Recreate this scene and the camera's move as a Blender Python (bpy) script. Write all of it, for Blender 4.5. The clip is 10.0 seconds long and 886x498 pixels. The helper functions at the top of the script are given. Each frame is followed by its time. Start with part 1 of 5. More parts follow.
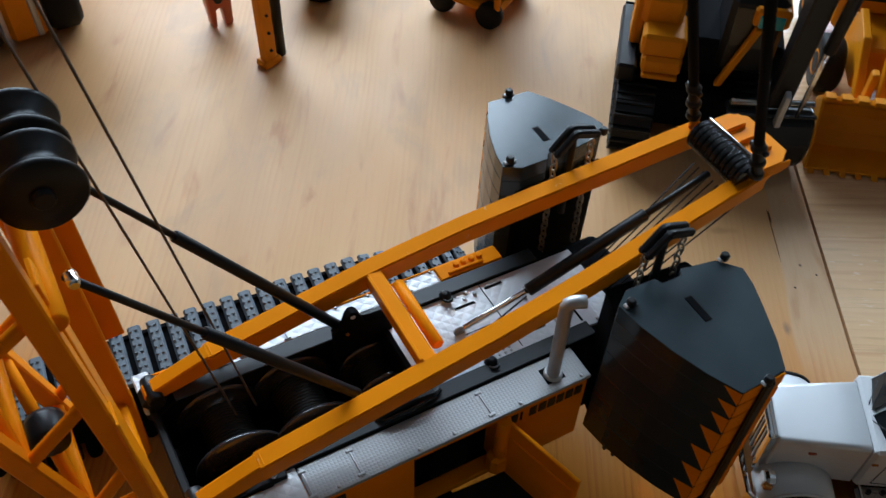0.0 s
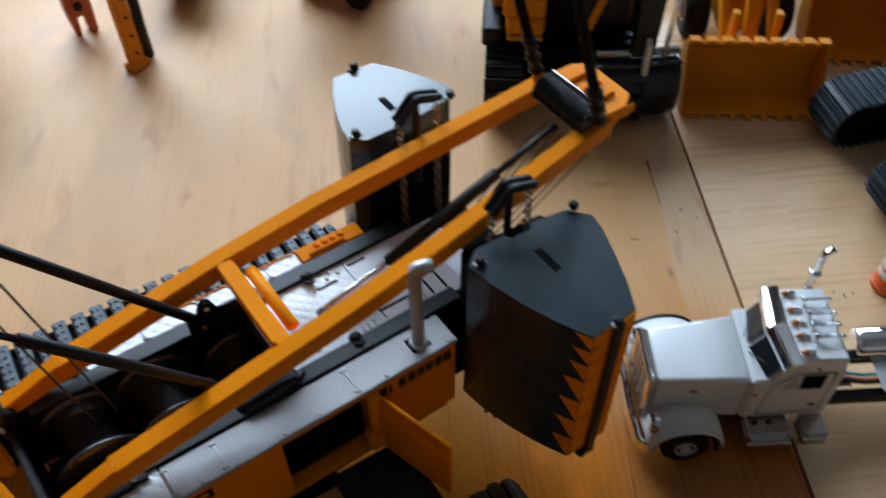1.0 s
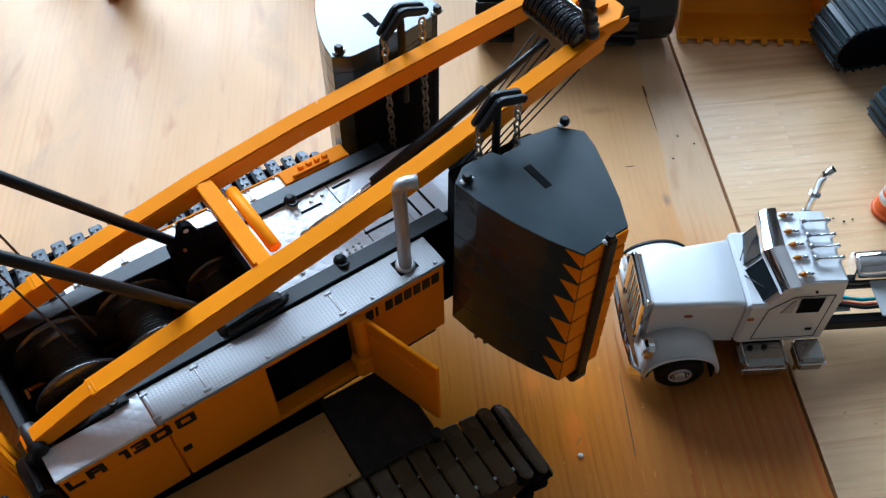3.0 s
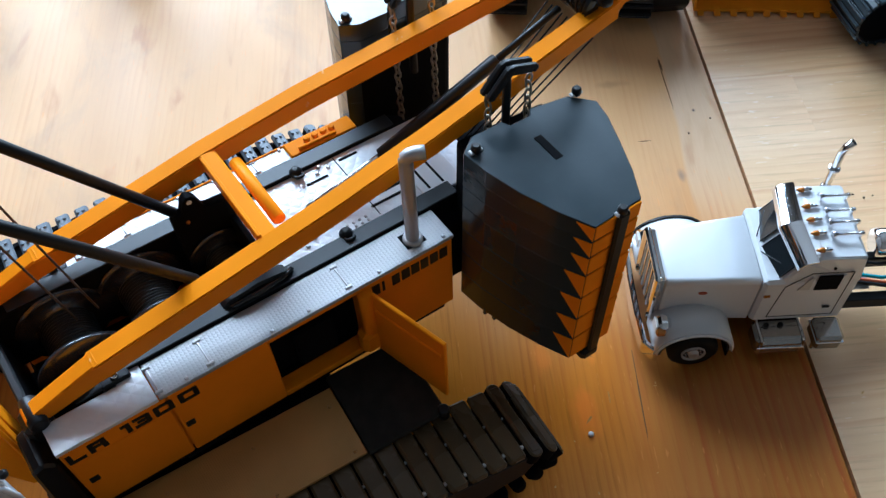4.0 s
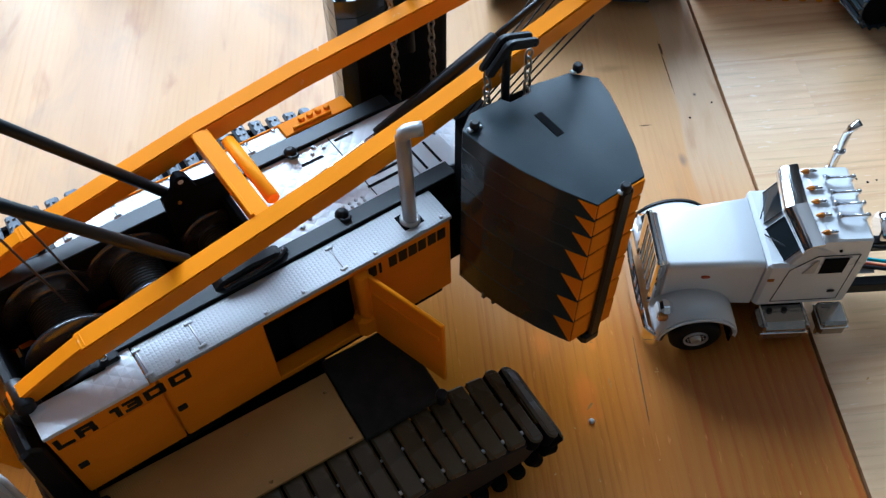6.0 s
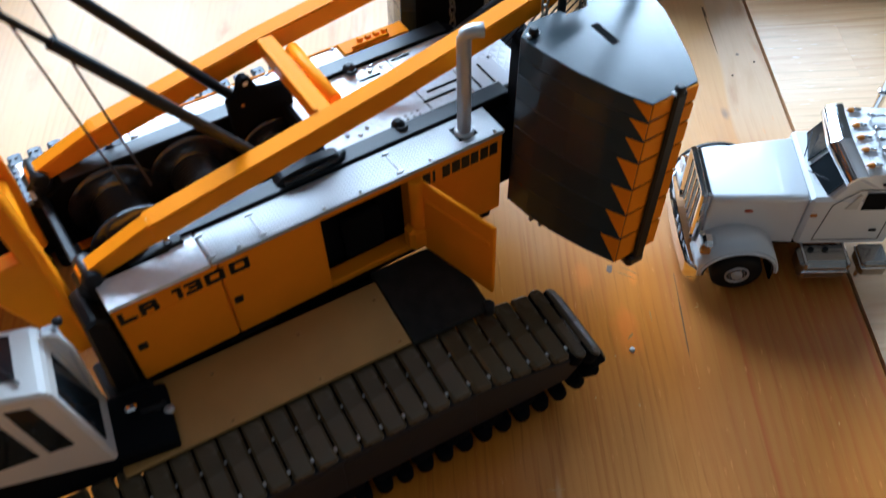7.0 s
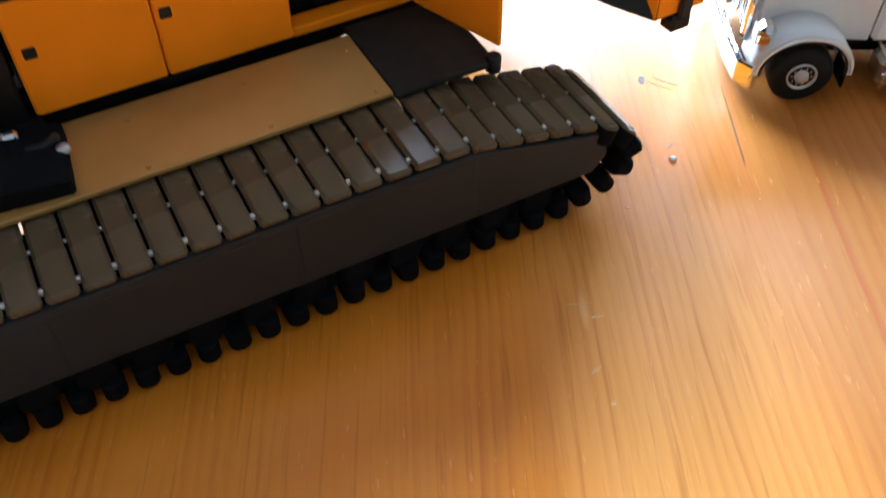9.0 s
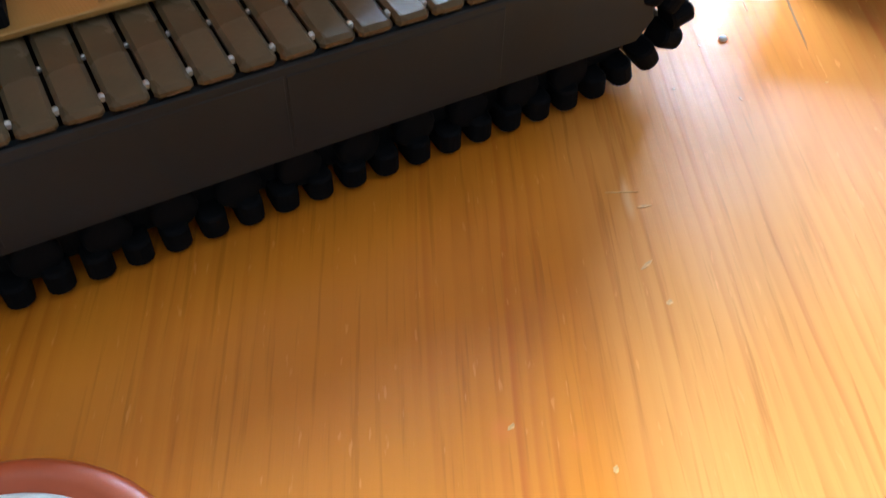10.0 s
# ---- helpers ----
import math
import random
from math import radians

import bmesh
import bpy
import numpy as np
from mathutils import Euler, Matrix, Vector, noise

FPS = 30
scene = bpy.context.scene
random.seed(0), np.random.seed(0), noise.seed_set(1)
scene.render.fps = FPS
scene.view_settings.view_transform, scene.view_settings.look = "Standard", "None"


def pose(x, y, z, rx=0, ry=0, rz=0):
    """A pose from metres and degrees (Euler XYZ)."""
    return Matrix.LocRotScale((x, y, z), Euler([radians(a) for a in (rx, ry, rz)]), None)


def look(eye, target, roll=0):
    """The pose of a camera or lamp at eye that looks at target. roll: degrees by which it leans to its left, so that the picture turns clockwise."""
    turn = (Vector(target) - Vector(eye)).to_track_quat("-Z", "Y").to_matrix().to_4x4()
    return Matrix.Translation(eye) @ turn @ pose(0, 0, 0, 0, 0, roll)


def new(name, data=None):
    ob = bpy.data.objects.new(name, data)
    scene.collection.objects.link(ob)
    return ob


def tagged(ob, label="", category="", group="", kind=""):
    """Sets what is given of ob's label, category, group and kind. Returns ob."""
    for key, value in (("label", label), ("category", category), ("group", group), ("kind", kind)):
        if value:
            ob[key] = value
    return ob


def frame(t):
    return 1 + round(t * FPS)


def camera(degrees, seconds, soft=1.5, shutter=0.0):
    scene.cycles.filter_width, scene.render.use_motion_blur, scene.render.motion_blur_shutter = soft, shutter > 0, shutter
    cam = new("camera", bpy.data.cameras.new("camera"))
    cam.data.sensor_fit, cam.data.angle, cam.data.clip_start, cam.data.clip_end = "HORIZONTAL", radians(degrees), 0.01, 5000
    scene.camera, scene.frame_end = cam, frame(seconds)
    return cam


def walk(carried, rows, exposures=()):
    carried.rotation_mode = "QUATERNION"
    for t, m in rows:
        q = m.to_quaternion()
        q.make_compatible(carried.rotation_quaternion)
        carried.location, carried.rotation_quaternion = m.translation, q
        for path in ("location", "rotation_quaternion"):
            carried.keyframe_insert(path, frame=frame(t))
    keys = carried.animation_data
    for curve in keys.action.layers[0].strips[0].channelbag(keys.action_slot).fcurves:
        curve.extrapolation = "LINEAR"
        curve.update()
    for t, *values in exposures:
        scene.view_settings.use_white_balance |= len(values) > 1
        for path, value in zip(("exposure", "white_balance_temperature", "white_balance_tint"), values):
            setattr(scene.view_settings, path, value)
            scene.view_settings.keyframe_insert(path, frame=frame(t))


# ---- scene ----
cam = camera(51.0, 10.0, 1.35, 0.4)
PATH = [
    (0, (-0.0308, -0.0207, 0.3797), (0.0348, 0.0901, 0.2267), 1.9),
    (0.5, (-0.0195, -0.0275, 0.3764), (0.0483, 0.0810, 0.2227), 0.4),
    (1, (-0.0002, -0.0430, 0.3725), (0.0727, 0.0612, 0.2182), -1.3),
    (1.2, (0.0060, -0.0520, 0.3580), (0.0761, 0.0470, 0.1990), -3.1),
    (1.5, (0.0072, -0.0516, 0.3586), (0.0767, 0.0457, 0.1983), -3.0),
    (2, (0.0038, -0.0484, 0.3582), (0.0726, 0.0508, 0.1987), -2.2),
    (2.5, (0.0018, -0.0468, 0.3574), (0.0716, 0.0527, 0.1985), -1.2),
    (2.7, (0.0014, -0.0469, 0.3576), (0.0707, 0.0509, 0.1974), -1.4),
    (3.8, (0.0049, -0.0476, 0.3535), (0.0692, 0.0500, 0.1913), -2.7),
    (4, (0.0048, -0.0468, 0.3499), (0.0683, 0.0499, 0.1867), -2.8),
    (4.5, (0.0056, -0.0470, 0.3476), (0.0689, 0.0490, 0.1839), -3.0),
    (5, (0.0055, -0.0470, 0.3472), (0.0690, 0.0488, 0.1836), -3.0),
    (6.5, (-0.0001, -0.0464, 0.3338), (0.0636, 0.0503, 0.1707), -2.1),
    (7, (-0.0275, -0.0714, 0.3230), (0.0360, 0.0309, 0.1633), -2.0),
    (7.5, (-0.0439, -0.1018, 0.2973), (0.0192, 0.0057, 0.1409), -1.6),
    (7.6, (-0.0446, -0.0985, 0.2889), (0.0179, 0.0086, 0.1320), -1.2),
    (8, (-0.0422, -0.0985, 0.2627), (0.0213, 0.0097, 0.1069), -1.6),
    (8.5, (-0.0458, -0.0930, 0.2392), (0.0207, 0.0185, 0.0871), -0.1),
    (9, (-0.0415, -0.0930, 0.2028), (0.0291, 0.0189, 0.0529), -0.6),
    (9.5, (-0.0418, -0.0885, 0.1721), (0.0290, 0.0239, 0.0226), -0.5),
    (10, (-0.0445, -0.0802, 0.1541), (0.0290, 0.0270, 0.0021), 1.6),
]
walk(cam, [(t, look(eye, target, roll)) for t, eye, target, roll in PATH], [(0.0, -0.57, 6100, 9), (1.0, -0.48, 6050, 9), (2.5, 0.03, 5700, 8), (4.5, 0.22, 5550, 8), (6.5, 0.28, 5450, 8), (7.5, 0.92, 5500, 7), (8.5, 1.68, 5550, 6), (9.0, 2.00, 5550, 6), (9.5, 2.20, 5650, 6), (10.0, 2.20, 5600, 6)])

# ---- light: an overcast sky through a wide and a second window, plus side fill ----
WINDOW_AZ = 70.0          # direction of the window from the model, degrees from +x
world = bpy.data.worlds.new("sky")
scene.world = world
world.use_nodes = True
wn = world.node_tree.nodes
sky = wn.new("ShaderNodeTexSky")
sky.sky_type, sky.sun_disc = "NISHITA", False
sky.sun_elevation, sky.sun_rotation = radians(35), radians(90 - WINDOW_AZ)
wn["Background"].inputs["Strength"].default_value = 0.12
world.node_tree.links.new(sky.outputs[0], wn["Background"].inputs["Color"])
ROOM = Matrix.Translation((0.1, 0.15, 0)) @ Matrix.Rotation(radians(WINDOW_AZ - 90), 4, "Z")   # +y of the room faces the window
lamp = bpy.data.lights.new("window_daylight", "AREA")
lamp.shape, lamp.size, lamp.size_y, lamp.energy, lamp.color = "RECTANGLE", 1.88, 1.18, 135.0, (0.72, 0.87, 1.0)
lamp_ob = new("window_daylight", lamp)
lamp_ob.matrix_world = ROOM @ Matrix.Translation((-0.21, 2.00, 1.31)) @ Matrix.Rotation(radians(-90), 4, "X")

# weak fill lamp added from the right, no window known there
side = bpy.data.lights.new("side_fill_light", "AREA")
side.shape, side.size, side.size_y, side.energy, side.color = "RECTANGLE", 1.3, 1.4, 4.0, (0.74, 0.88, 1.0)
side_ob = new("side_fill_light", side)
side_ob.matrix_world = ROOM @ Matrix.Translation((2.56, 1.20, 1.75)) @ Matrix.Rotation(radians(90), 4, "Z") @ Matrix.Rotation(radians(-90), 4, "X") @ Matrix.Rotation(radians(180), 4, "Y")

second = bpy.data.lights.new("second_window_daylight", "AREA")
second.shape, second.size, second.size_y, second.energy, second.color = "RECTANGLE", 0.76, 0.88, 52.0, (0.72, 0.87, 1.0)
second_ob = new("second_window_daylight", second)
second_ob.matrix_world = ROOM @ Matrix.Translation((1.42, 2.00, 1.22)) @ Matrix.Rotation(radians(-90), 4, "X")

# ---- materials ----
def nodes_of(name):
    m = bpy.data.materials.new(name)
    m.use_nodes = True
    return m, m.node_tree.nodes, m.node_tree.links


def ramp(ns, ls, fac, stops):
    r = ns.new("ShaderNodeValToRGB")
    while len(r.color_ramp.elements) < len(stops):
        r.color_ramp.elements.new(0.5)
    for e, (p, c) in zip(r.color_ramp.elements, stops):
        e.position, e.color = p, (*c, 1)
    ls.new(fac, r.inputs[0])
    return r.outputs[0]


def surface(name, color, rough=0.45, metal=0.0, var=0.12, scale=40, fine=600, bump=0.03, coat=0.0, spec=0.5, dust=0.0, pattern="", step=0.0, depth=0.4, chips=0.0):
    """A painted, plastic or metal surface with blotches, fine grain, scuffs and, if asked, a pressed pattern."""
    m, ns, ls = nodes_of(name)
    b = ns["Principled BSDF"]
    tc = ns.new("ShaderNodeTexCoord")
    big = ns.new("ShaderNodeTexNoise")
    big.inputs["Scale"].default_value, big.inputs["Detail"].default_value = scale, 4
    small = ns.new("ShaderNodeTexNoise")
    small.inputs["Scale"].default_value, small.inputs["Detail"].default_value = fine, 3
    for n in (big, small):
        ls.new(tc.outputs["Object"], n.inputs["Vector"])
    lo = tuple(c * (1 - var) for c in color)
    hi = tuple(min(1, c * (1 + var) + dust) for c in color)
    paint = ramp(ns, ls, big.outputs["Fac"], [(0.3, lo), (0.7, hi)])
    if chips:   # small rubbed spots where the paint is thin
        spot, rub = ns.new("ShaderNodeTexNoise"), ns.new("ShaderNodeMix")
        spot.inputs["Scale"].default_value, spot.inputs["Detail"].default_value, spot.inputs["Roughness"].default_value = chips, 6, 0.65
        ls.new(tc.outputs["Object"], spot.inputs["Vector"])
        rub.data_type = "RGBA"
        ls.new(ramp(ns, ls, spot.outputs["Fac"], [(0.66, (0, 0, 0)), (0.71, (0.55, 0.55, 0.55))]), rub.inputs["Factor"])
        ls.new(paint, rub.inputs["A"])
        rub.inputs["B"].default_value = (0.80, 0.56, 0.30, 1)
        paint = rub.outputs["Result"]
    ls.new(paint, b.inputs["Base Color"])
    mr = ns.new("ShaderNodeMapRange")
    mr.inputs["To Min"].default_value, mr.inputs["To Max"].default_value = max(0.03, rough * 0.75), min(1, rough * 1.3)
    ls.new(big.outputs["Fac"], mr.inputs["Value"])
    ls.new(mr.outputs[0], b.inputs["Roughness"])
    b.inputs["Metallic"].default_value = metal
    b.inputs["Coat Weight"].default_value = coat
    b.inputs["Specular IOR Level"].default_value = spec
    b.inputs["Coat Roughness"].default_value = 0.08
    bp = ns.new("ShaderNodeBump")
    bp.inputs["Strength"].default_value, bp.inputs["Distance"].default_value = bump, 0.0005
    ls.new(small.outputs["Fac"], bp.inputs["Height"])
    out = bp
    if pattern:
        sx = ns.new("ShaderNodeSeparateXYZ")
        mp = ns.new("ShaderNodeMapping")
        mp.inputs["Rotation"].default_value[2] = radians(45) if pattern == "quilt" else 0
        ls.new(tc.outputs["Object"], mp.inputs["Vector"])
        ls.new(mp.outputs[0], sx.inputs[0])
        waves = []
        for axis in range(2):
            k = ns.new("ShaderNodeMath")
            k.operation = "MULTIPLY"
            k.inputs[1].default_value = math.pi / step
            s = ns.new("ShaderNodeMath")
            s.operation = "SINE"
            a = ns.new("ShaderNodeMath")
            a.operation = "ABSOLUTE"
            ls.new(sx.outputs[axis], k.inputs[0])
            ls.new(k.outputs[0], s.inputs[0])
            ls.new(s.outputs[0], a.inputs[0])
            waves.append(a.outputs[0])
        mn = ns.new("ShaderNodeMath")
        mn.operation = "MINIMUM"
        ls.new(waves[0], mn.inputs[0])
        ls.new(waves[1], mn.inputs[1])
        b2 = ns.new("ShaderNodeBump")
        b2.inputs["Strength"].default_value, b2.inputs["Distance"].default_value = depth, step * 0.35
        ls.new(mn.outputs[0], b2.inputs["Height"])
        ls.new(bp.outputs[0], b2.inputs["Normal"])
        out = b2
    ls.new(out.outputs[0], b.inputs["Normal"])
    return m


def pine(name, cross, light, dark, zones=False):
    """Varnished pine with growth rings along the board (or across the joint), flecks and wear; zones adds what is particular to the long board."""
    m, ns, ls = nodes_of(name)
    b = ns["Principled BSDF"]

    def put(sock, v):
        if isinstance(v, (int, float)):
            sock.default_value = v
        elif isinstance(v, tuple):
            sock.default_value = (*v, 1) if len(sock.default_value) == 4 else v
        else:
            ls.new(v, sock)

    def calc(op, p, q=0.0, r=0.0, clamp=False):
        n = ns.new("ShaderNodeMath")
        n.operation, n.use_clamp = op, clamp
        for sock, v in zip(n.inputs, (p, q, r)):
            put(sock, v)
        return n.outputs[0]

    def step(v, lo, hi, a=0.0, c=1.0):
        n = ns.new("ShaderNodeMapRange")
        n.interpolation_type = "SMOOTHSTEP"
        put(n.inputs["Value"], v)
        for key, x in (("From Min", lo), ("From Max", hi), ("To Min", a), ("To Max", c)):
            n.inputs[key].default_value = x
        return n.outputs[0]

    def mix(fac, c1, c2):
        x = ns.new("ShaderNodeMix")
        x.data_type = "RGBA"
        put(x.inputs["Factor"], fac)
        put(x.inputs["A"], c1)
        put(x.inputs["B"], c2)
        return x.outputs["Result"]

    # board coordinates: u along the joint, w across it, in metres from a point on the joint
    geo, oi = ns.new("ShaderNodeNewGeometry"), ns.new("ShaderNodeObjectInfo")
    rot = ns.new("ShaderNodeMapping")
    rot.vector_type = "TEXTURE"
    rot.inputs["Location"].default_value = (0.2746, 0.0942, 0)
    rot.inputs["Rotation"].default_value[2] = radians(GRAIN_AZ)
    ls.new(geo.outputs["Position"], rot.inputs["Vector"])
    sep = ns.new("ShaderNodeSeparateXYZ")
    ls.new(rot.outputs[0], sep.inputs[0])
    u, w = sep.outputs[0], sep.outputs[1]
    own = oi.outputs["Random"]
    along, over = (w, u) if cross else (u, w)
    vec = ns.new("ShaderNodeCombineXYZ")
    put(vec.inputs[0], calc("MULTIPLY_ADD", own, 3.0, along))
    put(vec.inputs[1], calc("MULTIPLY_ADD", own, 1.7, over))
    put(vec.inputs[2], calc("MULTIPLY", own, 5.0))

    def cloud(sa, sc, detail=3, dist=0.0, rough=0.5):
        q = ns.new("ShaderNodeMapping")
        q.inputs["Scale"].default_value = (sa, sc, 1)
        ls.new(vec.outputs[0], q.inputs["Vector"])
        n = ns.new("ShaderNodeTexNoise")
        for key, x in (("Scale", 1.0), ("Detail", detail), ("Distortion", dist), ("Roughness", rough)):
            n.inputs[key].default_value = x
        ls.new(q.outputs[0], n.inputs["Vector"])
        return n.outputs["Fac"]

    def rings(freq, wide, fine, sa, sc):
        """Growth rings: a slow rise to the dark late wood, then a sharp edge."""
        phase = calc("MULTIPLY_ADD", cloud(sa, sc, 2), wide, calc("MULTIPLY_ADD", cloud(sa * 6, sc * 6, 2), fine, calc("MULTIPLY", calc("ADD", over, 10.0), freq)))
        wn_ = ns.new("ShaderNodeTexWhiteNoise")
        wn_.noise_dimensions = "1D"
        put(wn_.inputs["W"], calc("FLOOR", phase))
        prof = ramp(ns, ls, calc("FRACT", phase), [(0.0, (0.25,) * 3), (0.06, (0,) * 3), (0.35, (0.06,) * 3), (0.62, (0.62,) * 3), (0.86, (1,) * 3), (1.0, (0.4,) * 3)])
        return calc("MULTIPLY", prof, step(wn_.outputs["Value"], 0.0, 1.0, 0.25, 1.0))

    mid = tuple(0.5 * (p + q) for p, q in zip(light, dark))
    line_c = (dark[0] * 0.80, dark[1] * 0.46, dark[2] * 0.35)
    col = ramp(ns, ls, cloud(3.2, 13, 4, 0.5), [(0.32, light), (0.70, mid)])
    breath = step(cloud(5, 34, 3, 0.3), 0.36, 0.64, 0.08, 1.0)
    lines = calc("MULTIPLY", rings(300 if not cross else 190, 9.0 if not cross else 7.0, 0.9, 2.0, 8.0), breath)
    fade = 1.0
    if zones:
        # wide-ringed reddish wood beside the joint, darkened further for the truck's shade, and a fair band next to it;
        # bleached wear further along; a grey sap strip at the edge
        wob = calc("MULTIPLY_ADD", cloud(7, 40, 3), 0.024, calc("ADD", w, -0.012))
        shaded_heart = calc("MULTIPLY", step(wob, 0.060, 0.092, 1.0, 0.0), step(u, -0.06, 0.02, 1.0, 0.0))
        wide = calc("MULTIPLY", rings(230, 11.0, 1.1, 2.6, 9.0), step(cloud(5, 30, 3, 0.3), 0.34, 0.62, 0.3, 1.0))
        x = ns.new("ShaderNodeMix")
        put(x.inputs[0], shaded_heart)
        put(x.inputs[2], lines)
        put(x.inputs[3], wide)
        lines = x.outputs[0]
        # dark wood tone and the truck's shade together, mixed into the colour
        col = mix(calc("MULTIPLY", shaded_heart, 0.70), col, (0.35, 0.13, 0.022))
        fair = calc("MULTIPLY", calc("SUBTRACT", step(wob, 0.130, 0.156, 1.0, 0.0), shaded_heart), step(u, -0.17, -0.09, 1.0, 0.0), clamp=True)
        col = mix(calc("MULTIPLY", fair, 0.36), col, (0.65, 0.34, 0.125))
        worn = step(calc("MULTIPLY_ADD", cloud(5, 10, 4, 0.3), 0.16, u), 0.0, 0.13)
        col = mix(calc("MULTIPLY", worn, 0.62), col, ramp(ns, ls, cloud(4, 16, 4, 0.4), [(0.3, PALE), (0.7, tuple(0.78 * c for c in PALE))]))
        sap = calc("MULTIPLY", step(wob, 0.0215, 0.0245, 1.0, 0.0), step(u, -0.03, 0.03))
        col = mix(calc("MULTIPLY", sap, 0.6), col, (0.64, 0.44, 0.27))
        fade = calc("SUBTRACT", 1.0, calc("MULTIPLY", worn, 0.80))
    col = mix(calc("MULTIPLY", lines, calc("MULTIPLY", fade, calc("MULTIPLY_ADD", shaded_heart, 0.34, 0.50) if zones else 0.42)), col, line_c)
    fibre = cloud(24, 640, 3, 0.0, 0.6)
    col = mix(calc("MULTIPLY", step(fibre, 0.52, 0.74, 0.0, 0.40), fade), col, tuple(0.62 * c for c in dark))
    col = mix(step(cloud(120, 620, 2), 0.66, 0.74, 0.0, 0.35), col, (min(1, light[0] * 1.25), light[1] * 1.5, light[2] * 2 + 0.06))
    col = mix(step(cloud(16, 60, 4, 0.4), 0.58, 0.76, 0.0, 0.36), col, tuple(0.8 * c for c in dark))
    if zones:   # greyish smudges in the worn stretch
        col = mix(calc("MULTIPLY", worn, step(cloud(11, 26, 5, 0.6, 0.6), 0.50, 0.72, 0.0, 0.35)), col, (0.36, 0.23, 0.13))
    if zones:   # old stains and scratches in the varnish
        for su, sw, ru, rw, c, k in STAINS:
            d = calc("SQRT", calc("ADD", calc("POWER", calc("DIVIDE", calc("ADD", u, -su), ru), 2.0), calc("POWER", calc("DIVIDE", calc("ADD", w, -sw), rw), 2.0)))
            d = calc("MULTIPLY_ADD", cloud(90, 200, 3), 0.8, d)
            col = mix(step(d, 0.55, 1.35, k, 0.0), col, c)
    hv = ns.new("ShaderNodeHueSaturation")
    put(hv.inputs["Value"], step(own, 0.0, 1.0, 0.92, 1.08))
    ls.new(col, hv.inputs["Color"])
    ls.new(hv.outputs[0], b.inputs["Base Color"])
    gloss = step(cloud(9, 16, 4, 0.3), 0.2, 0.8, 0.27, 0.42)
    if zones:   # where the varnish is worn it is duller
        gloss = calc("MULTIPLY_ADD", shaded_heart, 0.08, calc("MULTIPLY_ADD", worn, 0.14, gloss))
    put(b.inputs["Roughness"], calc("MULTIPLY_ADD", lines, 0.06, gloss))
    put(b.inputs["Specular IOR Level"], calc("MULTIPLY_ADD", shaded_heart, 0.12, calc("MULTIPLY_ADD", worn, 0.18, 0.20)) if zones else 1.0)
    h = calc("MULTIPLY_ADD", fibre, 0.5, calc("MULTIPLY", lines, 0.5))
    bp = ns.new("ShaderNodeBump")
    bp.inputs["Strength"].default_value, bp.inputs["Distance"].default_value = 0.14, 0.0006
    put(bp.inputs["Height"], h)
    bp2 = ns.new("ShaderNodeBump")   # slow unevenness of the varnish
    bp2.inputs["Strength"].default_value, bp2.inputs["Distance"].default_value = 0.10, 0.004
    put(bp2.inputs["Height"], cloud(30, 60, 2))
    ls.new(bp.outputs[0], bp2.inputs["Normal"])
    ls.new(bp2.outputs[0], b.inputs["Normal"])
    return m


ORANGE = surface("orange_enamel", (0.86, 0.258, 0.002), 0.34, var=0.06, bump=0.04, spec=0.035)
BEAMORANGE = surface("rubbed_orange_enamel", (0.86, 0.258, 0.002), 0.34, var=0.06, bump=0.04, spec=0.035, chips=170)
YELLOW = surface("yellow_enamel", (0.70, 0.238, 0.003), 0.45, var=0.08, bump=0.05, spec=0.12)
CHARCOAL = surface("charcoal_paint", (0.029, 0.041, 0.047), 0.21, var=0.15, bump=0.03, spec=0.62)
BLACK = surface("black_plastic", (0.007, 0.007, 0.008), 0.42, var=0.25, bump=0.06, spec=0.3)
BLACKM = surface("black_matt", (0.006, 0.006, 0.007), 0.8, var=0.3, bump=0.08, spec=0.05)
GLOSSBLACK = surface("gloss_black", (0.014, 0.014, 0.015), 0.2, var=0.2)
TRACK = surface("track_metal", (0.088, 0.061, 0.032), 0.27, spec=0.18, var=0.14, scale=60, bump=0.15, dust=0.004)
# far copy of the track metal, window sheen put into a lighter grey base
SKYTRACK = surface("sky_sheen_track_metal", (0.085, 0.105, 0.125), 0.42, var=0.25, scale=120, bump=0.15)
QUILT = surface("quilted_tread_plate", (0.74, 0.75, 0.77), 0.42, 0.2, pattern="quilt", step=0.0036, depth=0.13, var=0.08)
MESHPLATE = surface("dimpled_tread_plate", (0.40, 0.40, 0.40), 0.48, 0.4, pattern="dots", step=0.0013, depth=0.22, var=0.08)
# silver plate; the warm room's reflection is put into its base colour
TINTEDPLATE = surface("reflection_tinted_plate", (0.42, 0.225, 0.058), 0.36, 0.2, spec=0.5, pattern="dots", step=0.0008, depth=0.22, var=0.10)
GREYDECK = surface("slate_deck_paint", (0.017, 0.021, 0.024), 0.42, var=0.12)
PANEL = surface("bright_sheet", (0.74, 0.75, 0.77), 0.36, 0.2, var=0.06)
SILVER = surface("brushed_steel", (0.52, 0.52, 0.52), 0.42, 0.6, var=0.1)
STEEL = surface("polished_steel", (0.42, 0.40, 0.37), 0.18, 0.9, var=0.1)
CHROME = surface("chrome", (0.85, 0.85, 0.86), 0.08, 1.0, var=0.05, bump=0.01)
BRASS = surface("amber_lamp", (0.55, 0.2, 0.03), 0.15, 0.3)
WHITE = surface("white_enamel", (0.74, 0.75, 0.76), 0.3, var=0.03, bump=0.02, coat=0.5)
